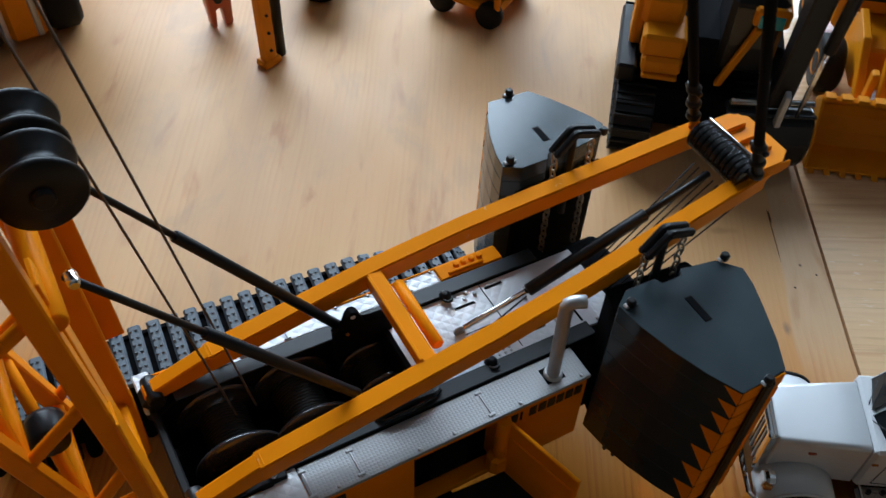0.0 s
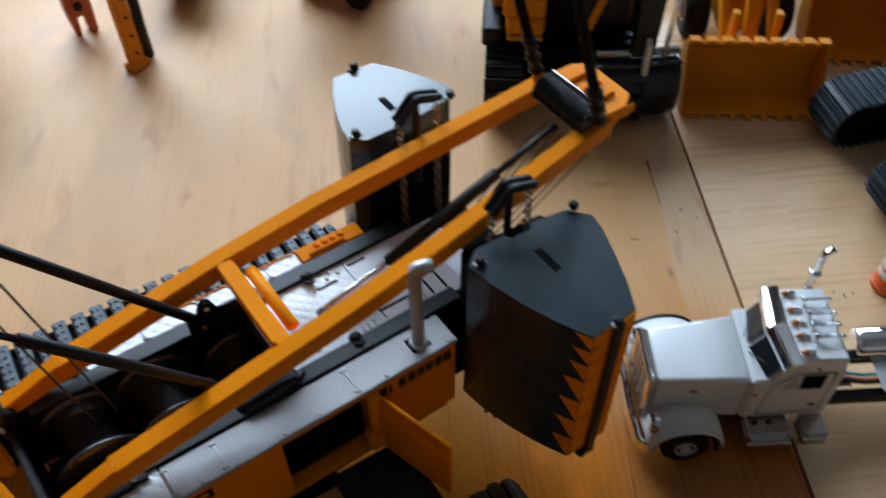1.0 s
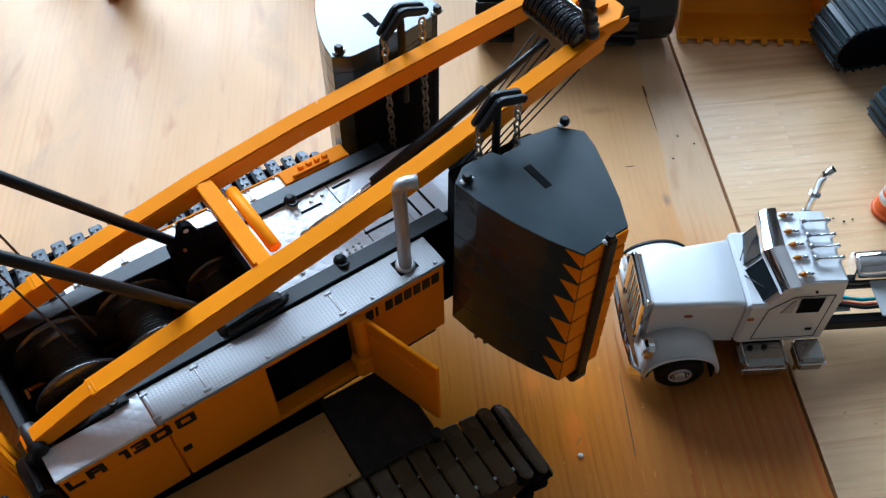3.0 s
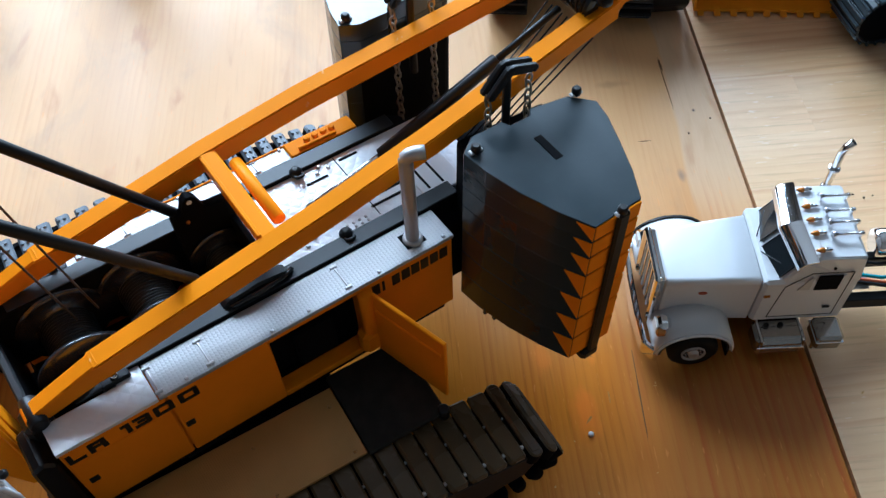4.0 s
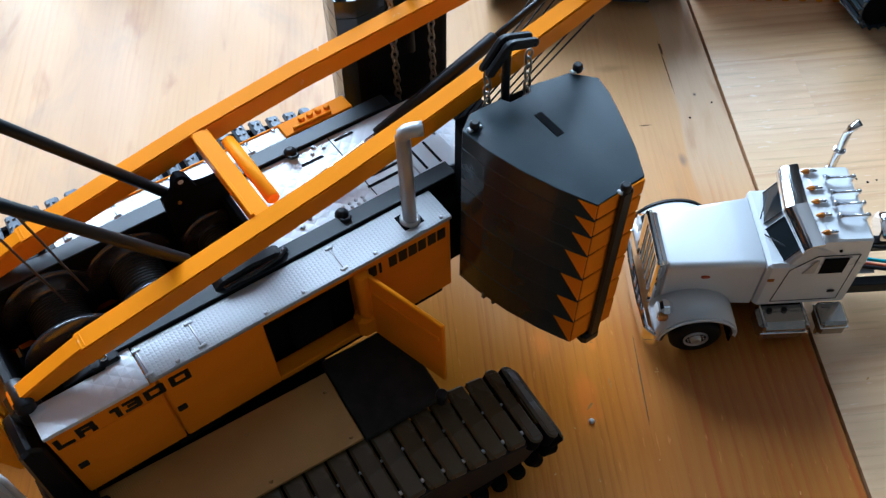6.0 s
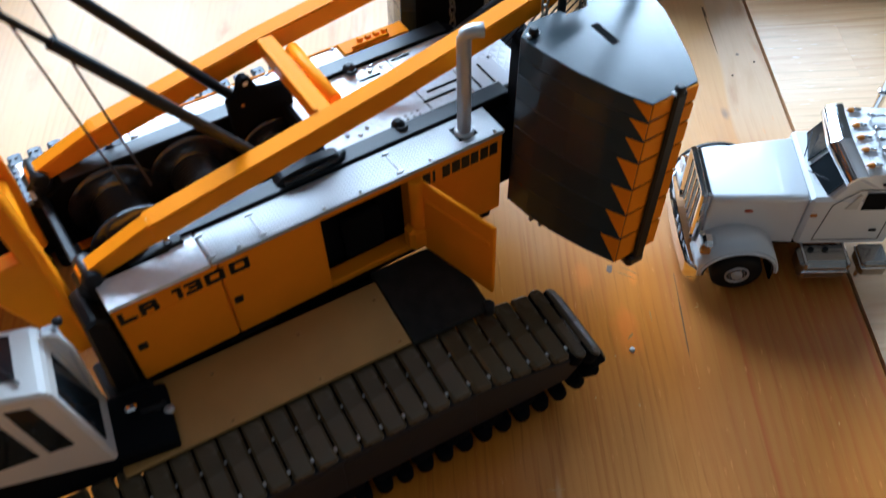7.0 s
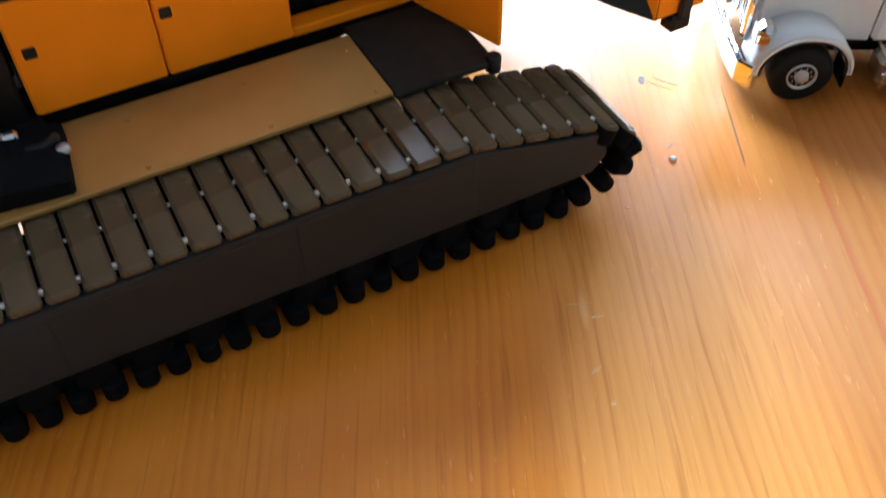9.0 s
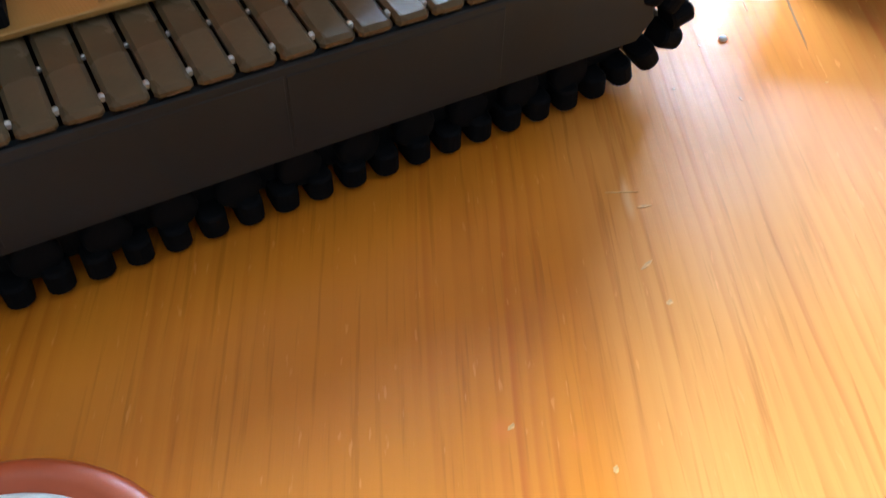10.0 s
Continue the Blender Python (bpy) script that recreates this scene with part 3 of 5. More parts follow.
        part("joint_rod", rod(B(), (x, y(1.14), 0.892), (x, y(1.262), 0.892), 0.0028, 6), SILVER, roof, "", TILTED)
    for x in (0.12, 0.425, 0.564, 0.84, 1.11):
        part("bolt", lathe(B(), [(0.007, 0), (0.007, 0.004), (0.004, 0.007)], (x, y(1.145), 0.891), seg=8), SILVER, roof, "", TILTED)
    part("deck_girder", prism(B(), [(-0.33, 0.60), (1.05, 0.60), (1.25, 0.50), (1.34, 0.50), (1.36, 0.76), (1.335, 0.86), (1.27, 0.898), (-0.25, 0.898), (-0.33, 0.85)], *sorted((y(1.276), y(1.345))), "y", 0.006), BLACKM, crane, "black side girder with slate-grey top", TILTED)
    part("girder_top", ybox(B(), -0.25, 1.278, 0.897, 1.27, 1.343, 0.903, 0.002), GREYDECK, crane, "slate-grey girder top", TILTED)
    if not near:
        part("edge_strip", box(B(), -0.31, 1.838, 0.868, 1.146, 1.846, 0.897, 0.002), ORANGE, roof, "orange outer edge strip", TILTED)
    return house


house_near = side_house(True)
house_far = side_house(False)
# square-cut lettering: strokes of each character on a 0..1 grid, as x0, z0, x1, z1
STROKES = {"L": ((0, 0, 0.30, 1), (0, 0, 1, 0.26)), "R": ((0, 0, 0.28, 1), (0, 0.74, 0.92, 1), (0.66, 0.46, 0.95, 0.94), (0, 0.36, 0.92, 0.60), (0.68, 0, 0.98, 0.40)), "1": ((0.45, 0, 1, 1), (0, 0.74, 0.6, 1)),
           "3": ((0, 0.76, 0.92, 1), (0.2, 0.38, 0.92, 0.62), (0, 0, 0.92, 0.24), (0.68, 0.06, 1, 0.94)), "0": ((0, 0.04, 0.26, 0.96), (0.74, 0.04, 1, 0.96), (0.04, 0.76, 0.96, 1), (0.04, 0, 0.96, 0.24))}
bm = B()
for ch, x0, x1 in (("L", -0.300, -0.245), ("R", -0.232, -0.172), ("1", -0.124, -0.094), ("3", -0.084, -0.028), ("0", -0.016, 0.050), ("0", 0.068, 0.136)):
    for n, (a, b, c, d) in enumerate(STROKES[ch]):
        box(bm, x0 + a * (x1 - x0), NEAR - 0.0030 - 0.0001 * n, 0.790 + b * 0.055, x0 + c * (x1 - x0), NEAR + 0.002, 0.790 + d * 0.055, 0.0008)
part("model_lettering", bm, BLACK, house_near, "black LR 1300 lettering", TILTED)
for i, w in enumerate((0.030, 0.010, 0.032, 0.034, 0.034, 0.032, 0.034, 0.034)):
    x = 0.80 + 0.0405 * i
    part("lettering_bar", box(B(), x, NEAR - 0.003, 0.785, x + w, NEAR + 0.001, 0.842, 0.001), BLACK, house_near, "", TILTED)


def deck():
    d = part("deck_plate", box(B(), 0.56, 1.343, 0.86, 1.43, 1.697, 0.886, 0.004), QUILT, crane, "silver quilted tread-plate deck", TILTED)
    for x0, x1, y in ((0.98, 1.12, 1.40), (1.02, 1.16, 1.44), (0.84, 0.93, 1.62), (1.0, 1.08, 1.66)):
        part("slot", box(B(), x0, y, 0.884, x1, y + 0.012, 0.888, 0.001), BLACKM, d, "", TILTED)
    panel = part("service_panel", box(B(), 1.165, 1.318, 0.884, 1.335, 1.495, 0.896, 0.003), PANEL, d, "bright service panel with long slots", TILTED)
    for x in (1.195, 1.255):
        part("slot", box(B(), x, 1.352, 0.894, x + 0.010, 1.47, 0.8975, 0.001), BLACKM, panel, "", TILTED)
    for x, y in ((1.18, 1.335), (1.32, 1.335), (1.18, 1.482), (1.32, 1.482)):
        part("bolt", lathe(B(), [(0.007, 0), (0.007, 0.004), (0.004, 0.007)], (x, y, 0.895), seg=8), SILVER, panel, "", TILTED)
    part("hatch_seam", box(B(), 0.985, 1.36, 0.884, 0.989, 1.69, 0.8875, 0.0005), BLACKM, d, "", TILTED)
    part("hatch_seam", box(B(), 0.82, 1.50, 0.884, 0.985, 1.504, 0.8875, 0.0005), BLACKM, d, "", TILTED)
    for k in range(8):
        part("bolt", lathe(B(), [(0.006, 0), (0.006, 0.004), (0.003, 0.006)], (0.86 + 0.026 * (k % 4), 1.362 + 0.018 * (k // 4), 0.885), seg=8), SILVER, d, "", TILTED)
    for x, y in ((0.70, 1.38), (0.66, 1.40), (0.74, 1.40), (0.95, 1.66), (0.90, 1.655), (0.92, 1.68), (1.15, 1.6), (1.12, 1.55)):
        part("bolt", lathe(B(), [(0.009, 0), (0.009, 0.005), (0.005, 0.009)], (x, y, 0.885), seg=8), SILVER, d, "", TILTED)
    for y in (1.345, 1.695):
        l = part("lifting_lug", lathe(B(), [(0.026, 0), (0.025, 0.010), (0.017, 0.022), (0.008, 0.027)], (0.835, y, 0.895), seg=16), BLACK, crane, "black lifting lug", TILTED)
        part("lug_eye", ring(B(), (0.835, y - 0.025, 0.905), (0, 0.4, 1), 0.016, 0.006), BLACK, l, "", TILTED)
    part("bay_floor", box(B(), -0.33, 1.33, 0.50, 0.57, 1.71, 0.53), BLACKM, crane, "", TILTED)
    part("bay_wall", box(B(), 0.535, 1.343, 0.52, 0.562, 1.697, 0.90), BLACKM, crane, "", TILTED)
    part("bay_front", box(B(), -0.345, 1.27, 0.50, -0.315, 1.77, 0.86), BLACK, crane, "", TILTED)
    part("front_plate", box(B(), -0.36, 1.72, 0.84, -0.30, 1.88, 0.884), QUILT, crane, "", TILTED)
    plate_ = [(0.345, 0.72), (0.58, 0.72), (0.58, 0.985), (0.50, 0.99), (0.468, 1.0), (0.452, 1.05), (0.437, 1.073), (0.418, 1.078), (0.402, 1.06), (0.388, 1.015), (0.36, 1.0), (0.345, 0.985)]
    pb = part("pendant_bracket", prism(B(), plate_, 1.652, 1.688, "y", 0.003), BLACKM, crane, "black pendant bracket with an eared hole", TILTED)
    part("lug_hole", rod(B(), (0.423, 1.6505, 1.052), (0.423, 1.6895, 1.052), 0.011, 14), PAPERWHITE, pb, "", TILTED)
    part("bracket_bolt", lathe(B(), [(0.008, 0), (0.007, 0.006), (0.003, 0.009)], (0.395, 1.652, 0.965), (0, -1, 0), 8), BRASS, pb, "", TILTED)
    b = part("junction_box", box(B(), 0.86, 1.765, 0.88, 1.145, 1.838, 0.906, 0.004), ORANGE, crane, "orange box with four filler caps", TILTED)
    for k in range(4):
        part("filler_cap", lathe(B(), [(0.013, 0), (0.013, 0.009), (0.008, 0.013)], (0.95 + 0.036 * k, 1.812, 0.905), seg=12), ORANGE, b, "", TILTED)
    part("grab_bar", rod(B(), (0.90, 1.782, 0.910), (1.06, 1.782, 0.910), 0.007), ORANGE, b, "", TILTED)
    pipe = part("exhaust_pipe", sweep(B(), [(1.015, 1.195, 0.88), (1.015, 1.195, 1.1), (1.015, 1.195, 1.315), (1.018, 1.193, 1.330), (1.027, 1.188, 1.340), (1.042, 1.181, 1.345), (1.072, 1.167, 1.345)], 0.0245, 20), SILVER, crane, "silver exhaust stack with bent outlet", TILTED)
    part("exhaust_mouth", rod(B(), (1.071, 1.1675, 1.345), (1.0735, 1.1663, 1.345), 0.019, 16), BLACKM, pipe, "", TILTED)
    part("exhaust_collar", lathe(B(), [(0.036, 0), (0.036, 0.010), (0.029, 0.016)], (1.015, 1.195, 0.892), seg=18), SILVER, pipe, "", TILTED)
    part("pipe_hole", box(B(), 0.975, 1.165, 0.888, 1.055, 1.235, 0.894, 0.002), BLACKM, crane, "", TILTED)


def rope_guard():
    g = part("rope_guard", prism(B(), [(0.33, 0.90), (0.56, 0.90), (0.585, 0.915), (0.57, 0.935), (0.47, 0.945), (0.36, 0.93)], 1.295, 1.345, "y", 0.008), BLACK, crane, "black rounded rope guard on the girder", TILTED)
    part("guard_tube", sweep(B(), [(0.36, 1.29, 0.91), (0.47, 1.285, 0.92), (0.57, 1.30, 0.915), (0.60, 1.318, 0.91)], 0.011, 10), GLOSSBLACK, g, "", TILTED)


deck()
rope_guard()
part("under_deck", box(B(), -0.31, 1.16, 0.395, 1.12, 1.88, 0.458, 0.01), BLACKM, crane, "black underside frame", TILTED)


def winch(x, z, r, y0, y1, n):
    bm = B()
    prof = [(r * 0.25, 0), (r, 0.0), (r, 0.018), (r * 0.9, 0.022), (r * 0.46, 0.026), (r * 0.46, y1 - y0 - 0.026), (r * 0.9, y1 - y0 - 0.022), (r, y1 - y0 - 0.018), (r, y1 - y0), (r * 0.25, y1 - y0)]
    w = part("winch", lathe(bm, prof, (x, y0, z), (0, 1, 0), 36), FLANGE, crane, "black winch drum wound with rope", TILTED)
    bm = B()
    for k in range(n):
        ring(bm, (x, y0 + 0.036 + (y1 - y0 - 0.072) * k / (n - 1), z), (0, 1, 0), r * 0.54, (y1 - y0 - 0.07) / (n - 1) * 0.46, 28, 8)
    part("wound_rope", bm, WINDING, w, "dark rope wound on the drum", TILTED)


winch(-0.12, 0.73, 0.165, 1.46, 1.70, 15)
winch(0.165, 0.73, 0.160, 1.45, 1.70, 15)
winch(0.46, 0.745, 0.12, 1.48, 1.65, 10)

# the A-frame
def beam_at(x):
    return 1.04 + 0.163 * x


def a_frame():
    lanes = ((1, ((-0.10, 1.284), (0.80, 1.300), (1.20, 1.320), (2.06, 1.388))), (-1, ((-0.10, 1.765), (0.55, 1.788), (0.95, 1.780), (2.00, 1.704))))
    for s, lane in lanes:
        y_front, y_head = lane[0][1], lane[-1][1]
        bm, pts = B(), []
        for x, y in lane:
            zt = beam_at(x)
            pts.append([bm.verts.new(p) for p in ((x, y - 0.036, zt), (x, y + 0.036, zt), (x, y + 0.036, zt - 0.085), (x, y - 0.036, zt - 0.085))])
        fs = [bm.faces.new(pts[0]), bm.faces.new(pts[-1])]
        for p, q in zip(pts, pts[1:]):
            for i in range(4):
                k = (i + 1) % 4
                fs.append(bm.faces.new((p[i], p[k], q[k], q[i])))
        bmesh.ops.recalc_face_normals(bm, faces=fs)
        sharp = [e for e in bm.edges if len(e.link_faces) == 2 and e.calc_face_angle() > 0.5]
        bmesh.ops.bevel(bm, geom=sharp, offset=0.005, segments=2, affect="EDGES")
        beam = part("a_frame_beam", bm, BEAMORANGE, crane, "long orange A-frame beam with rubbed paint", TILTED)
        foot = prism(B(), [(-0.345, 0.895), (-0.30, 0.885), (-0.09, 0.935), (-0.06, 0.945), (-0.075, 1.030), (-0.13, 1.012), (-0.34, 0.932)], y_front - 0.03, y_front + 0.03, "y", 0.006)
        f = part("beam_foot", foot, ORANGE, beam, "", TILTED)
        part("foot_pin", rod(B(), (-0.31, y_front - 0.055, 0.915), (-0.31, y_front + 0.055, 0.915), 0.03, 14), BLACK, f, "", TILTED)
        part("foot_clevis", box(B(), -0.36, y_front - 0.05, 0.78, -0.27, y_front + 0.05, 0.91, 0.02), BLACK, f, "", TILTED)
        br = part("bolt_bracket", box(B(), -0.11, y_front - s * 0.012 - 0.022, 0.865, -0.015, y_front - s * 0.012 + 0.022, 0.905, 0.006), BLACK, crane, "black bolt bracket with a bright dome nut", TILTED)
        part("bracket_ramp", prism(B(), [(-0.20, 0.885), (-0.10, 0.885), (-0.10, 0.905)], y_front - s * 0.012 - 0.016, y_front - s * 0.012 + 0.016, "y", 0.003), GREYDECK, br, "", TILTED)
        part("dome_nut", lathe(B(), [(0.014, 0), (0.013, 0.010), (0.006, 0.016)], (-0.06, y_front - s * 0.012, 0.905), seg=12), CHROME, br, "", TILTED)
        # head cheek
        part("cheek_plate", prism(B(), [(1.95, 1.285), (2.03, 1.283), (2.07, 1.30), (2.10, 1.335), (2.15, 1.335), (2.19, 1.355), (2.185, 1.386), (2.06, 1.386), (1.97, 1.37)], (1.372 if s > 0 else 1.672) - 0.005, (1.372 if s > 0 else 1.672) + 0.005, "y", 0.003), ORANGE, beam, "", TILTED)
        part("ear", lathe(B(), [(0.020, -0.012), (0.025, -0.006), (0.025, 0.006), (0.020, 0.012)], (1.975, y_head, 1.378), (0, 1, 0), 16), ORANGE, beam, "", TILTED)
        part("head_bolt", rod(B(), (2.05, 1.52 - s * 0.150, 1.325), (2.05, 1.52 - s * 0.165, 1.325), 0.013, 10), SILVER, beam, "", TILTED)
    bar = B()
    xb, zb = 0.575, beam_at(0.575) - 0.045
    box(bar, xb - 0.045, 1.32, zb - 0.035, xb + 0.015, 1.76, zb + 0.04, 0.006)
    cross = part("cross_bar", bar, ORANGE, crane, "orange cross bar between the beams", TILTED)
    part("cross_lip", box(B(), xb - 0.05, 1.33, zb + 0.038, xb - 0.035, 1.74, zb + 0.046, 0.003), ORANGE, cross, "", TILTED)
    part("cylinder", rod(B(), (xb + 0.054, 1.385, zb), (xb + 0.054, 1.70, zb), 0.024, 20), ORANGE, crane, "orange roller tube beside the cross bar", TILTED)
    head = part("head_plate", prism(B(), [(2.02, 1.365), (2.13, 1.365), (2.195, 1.41), (2.195, 1.635), (2.13, 1.682), (2.0, 1.682)], 1.387, 1.401, "z", 0.003), ORANGE, crane, "orange head plate with chamfered corners", TILTED)
    for k in range(3):
        part("fin", box(B(), 2.045, 1.44 + 0.075 * k, 1.399, 2.14, 1.446 + 0.075 * k, 1.42, 0.002), ORANGE, head, "", TILTED)
    part("edge_bar", rod(B(), (2.03, 1.37, 1.410), (2.03, 1.68, 1.410), 0.007, 10), STEEL, head, "", TILTED)
    for k in range(11):
        y = 1.385 + 0.027 * k
        part("sheave", lathe(B(), [(0.03, -0.010), (0.064, -0.010), (0.067, -0.006), (0.052, 0), (0.067, 0.006), (0.064, 0.010), (0.03, 0.010)], (1.975, y, 1.365), (0, 1, 0), 28), GLOSSBLACK, head, "black rope sheave", TILTED)
    # reeving between the head and the deck
    lower = part("sheave_block", box(B(), 1.37, 1.36, 0.82, 1.46, 1.62, 0.875, 0.02), BLACKM, crane, "black lower rope block", TILTED)
    for k in range(10):
        part("rope", sweep(B(), [(1.955, 1.366 + 0.029 * k, 1.240), (1.68, 1.376 + 0.0245 * k, 1.045), (1.40, 1.386 + 0.020 * k, 0.848)], 0.0034, 6), ROPE, crane, "thin black rope", TILTED)
    part("relapse_support", rod(B(), (1.62, 1.507, 1.20), (1.10, 1.52, 0.985), 0.026, 14), BLACK, crane, "black telescopic strut", TILTED)
    part("strut_neck", rod(B(), (1.90, 1.50, 1.315), (1.61, 1.507, 1.196), 0.014, 12), BLACK, crane, "", TILTED)
    part("strut_rod", rod(B(), (1.12, 1.52, 0.992), (0.79, 1.52, 0.90), 0.012, 12), CHROME, crane, "bright piston rod", TILTED)
    part("strut_eye", ring(B(), (0.80, 1.52, 0.90), (0, 1, 0), 0.018, 0.008), SILVER, crane, "", TILTED)
    part("cable", sweep(B(), [(0.66, 1.44, 0.92), (0.78, 1.47, 0.892), (0.95, 1.50, 0.892), (1.1, 1.52, 0.95)], 0.004, 6), BLACK, crane, "", TILTED)
    # pendants over the head
    for y in (1.345, 1.715):
        p = part("mast_pendant", rod(B(), (1.975, y, 1.40), (1.92, y + 0.004, 1.60), 0.022, 12), BLACK, crane, "black pendant bar with shackle", TILTED)
        part("pendant_bar", rod(B(), (1.922, y + 0.004, 1.59), (1.47, y + 0.01, 3.1), 0.020, 12), BLACKM, p, "", TILTED)
        for q, r in ((1.42, 0.030), (1.49, 0.031), (1.57, 0.030)):
            part("shackle", lathe(B(), [(r * 0.6, -0.02), (r, -0.01), (r, 0.01), (r * 0.6, 0.02)], (1.975 - 0.275 * (q - 1.40), y + 0.002, q), seg=12), BLACK, p, "", TILTED)
        part("shackle_pin", rod(B(), (1.93, y - 0.04, 1.565), (1.93, y + 0.045, 1.565), 0.012, 8), BLACK, p, "", TILTED)


a_frame()


def counterweight(near):
    s = 1 if near else -1
    lean = TILTED @ Matrix(((1, 0, 0.027, -0.0345), (0, 1, 0, 0), (0, 0, 1, 0), (0, 0, 0, 1)))
    def y(v):
        return v if near else 1.862 + (1.18 - v) * 0.77
    side_l = [(1.196, 1.135), (1.210, 1.03), (1.244, 0.90), (1.291, 0.775), (1.346, 0.663)]
    side_r = [(1.540, 0.670), (1.60, 0.775), (1.655, 0.90), (1.695, 1.0), (1.712, 1.076)]
    inner = [(1.645, 1.15), (1.50, 1.175), (1.485, 1.15), (1.40, 1.15), (1.385, 1.18), (1.262, 1.182)]
    out = [(a, y(b)) for a, b in side_l + side_r + inner]
    cw = None
    top, z1 = 1.287, 1.287
    heights = (0.078, 0.083, 0.10, 0.132, 0.132, 0.132, 0.142)
    low = top - sum(heights)
    for k, h in enumerate(heights):
        bm = prism(B(), out, z1 - h + 0.0015, z1, "z", 0.002)
        slab = part("counterweight" if k == 0 else "counterweight_slab", bm, CHARCOAL, crane if k == 0 else cw, "charcoal counterweight stack with saw-tooth orange stripes" if k == 0 else "", lean)
        cw = slab if k == 0 else cw
        # the orange outer face and its two teeth on the flank
        part("orange_face", box(B(), 1.350, min(y(0.660), y(0.668)), z1 - h + 0.008, 1.536, max(y(0.660), y(0.668)), z1 - 0.004, 0.002), ORANGE, cw, "", lean)
        bm = B()
        for a, b, zz0, zz1, inward in ((side_l[4], side_l[3], z1 - h + 0.006, z1 - 0.006, 0.55),):
            p, q = Vector((a[0], y(a[1]))), Vector((b[0], y(b[1])))
            t = (q - p)
            nrm = Vector((-abs(t.y), t.x * (1 if t.y * s > 0 else -1))).normalized() * 0.0022
            nrm = Vector((-0.0022, -0.0008 * s))
            tri = [(p + nrm, zz0), (p + nrm, zz1), (p + (0.50 if k < 3 else 0.60) * t + nrm, zz1 - 0.03 * h)]
            back = [(c - 2 * nrm, z) for c, z in tri]
            va = [bm.verts.new((c.x, c.y, z)) for c, z in tri]
            vb = [bm.verts.new((c.x, c.y, z)) for c, z in back]
            fs = [bm.faces.new(va), bm.faces.new(vb)] + [bm.faces.new((va[i], va[(i + 1) % 3], vb[(i + 1) % 3], vb[i])) for i in range(3)]
            bmesh.ops.recalc_face_normals(bm, faces=fs)
        part("orange_tooth", bm, ORANGE, cw, "", lean)
        z1 -= h
    # no recess is cut; a raised black box gives the slot's inner shade
    part("painted_slot", box(B(), 1.425, min(y(1.06), y(0.945)), top - 0.004, 1.455, max(y(1.06), y(0.945)), top + 0.002, 0.001), BLACKM, cw, "raised black box for the dark of the slot in the top slab", lean)
    part("tie_strap", box(B(), 1.425, min(y(0.642), y(0.661)), low - 0.01, 1.475, max(y(0.642), y(0.661)), top + 0.01, 0.008), BLACK, cw, "black tie strap down the outer face", lean)
    for x, v in ((1.235, 1.12), (1.675, 1.14), (1.45, 0.66)):
        part("lifting_peg", lathe(B(), [(0.015, 0), (0.017, 0.006), (0.017, 0.024), (0.011, 0.032)], (x, y(v), top), seg=14), BLACK, cw, "", lean)
        part("peg_collar", box(B(), x - 0.027, y(v) - 0.011, top, x + 0.024, y(v) + 0.011, top + 0.010, 0.004), SILVER, cw, "", lean)
    for x, v in ((1.232, 1.012), (1.246, 0.972)):
        part("base_tab", box(B(), x - 0.018, y(v) - 0.008, low - 0.022, x + 0.012, y(v) + 0.008, low + 0.02, 0.003), CHARCOAL, cw, "", lean)
    part("base_foot", box(B(), 1.40, min(y(0.64), y(0.70)), low - 0.05, 1.48, max(y(0.64), y(0.70)), low + 0.004, 0.012), BLACK, cw, "", lean)
    part("back_block", prism(B(), [(1.24, y(1.17)), (1.68, y(1.15)), (1.64, y(1.27 if near else 1.20)), (1.28, y(1.29 if near else 1.205))], low + 0.01, top - 0.12, "z", 0.01), BLACKM, cw, "", lean)
    # hanger with two chains
    yk = YC - s * (YC - 1.235)
    arch = [(1.352, 1.378), (1.360, 1.363), (1.378, 1.363), (1.392, 1.378), (1.448, 1.436), (1.525, 1.410), (1.552, 1.408), (1.564, 1.42), (1.558, 1.434), (1.46, 1.470), (1.438, 1.470), (1.424, 1.46)]
    hang = part("hanger_yoke", prism(B(), arch, yk - 0.030, yk - 0.004, "y", 0.007), BLACK, crane, "black twin-plate hanger yoke with brass chains", TILTED)
    part("yoke_plate", prism(B(), arch, yk + 0.004, yk + 0.030, "y", 0.007), BLACK, hang, "", TILTED)
    for x, z in ((1.372, 1.378), (1.445, 1.452), (1.542, 1.42)):
        part("yoke_pin", rod(B(), (x, yk - 0.032, z), (x, yk + 0.032, z), 0.008, 10), BLACK, hang, "", TILTED)
    part("hanger_post", rod(B(), (1.448, yk, 1.0), (1.448, yk, 1.455), 0.015, 12), BLACK, hang, "", TILTED)
    for x in (1.372, 1.542):
        bm = B()
        for k in range(18):
            ring(bm, (x, yk, 1.36 - 0.034 * k), (1, 0, 0) if k % 2 else (0, 1, 0), 0.0135, 0.0048, 10, 5, 1.5, (0, 0, 1))
        part("chain", bm, CHAIN, hang, "small brass-coloured chain", TILTED)


counterweight(True)
counterweight(False)
part("carrier_arm", box(B(), 1.135, 1.20, 0.50, 1.26, 1.30, 0.845, 0.012), BLACKM, crane, "black counterweight carrier arm", TILTED)
part("rear_frame", box(B(), 1.22, 1.30, 0.50, 1.62, 1.76, 0.852, 0.03), BLACKM, crane, "black counterweight carrier frame", TILTED)


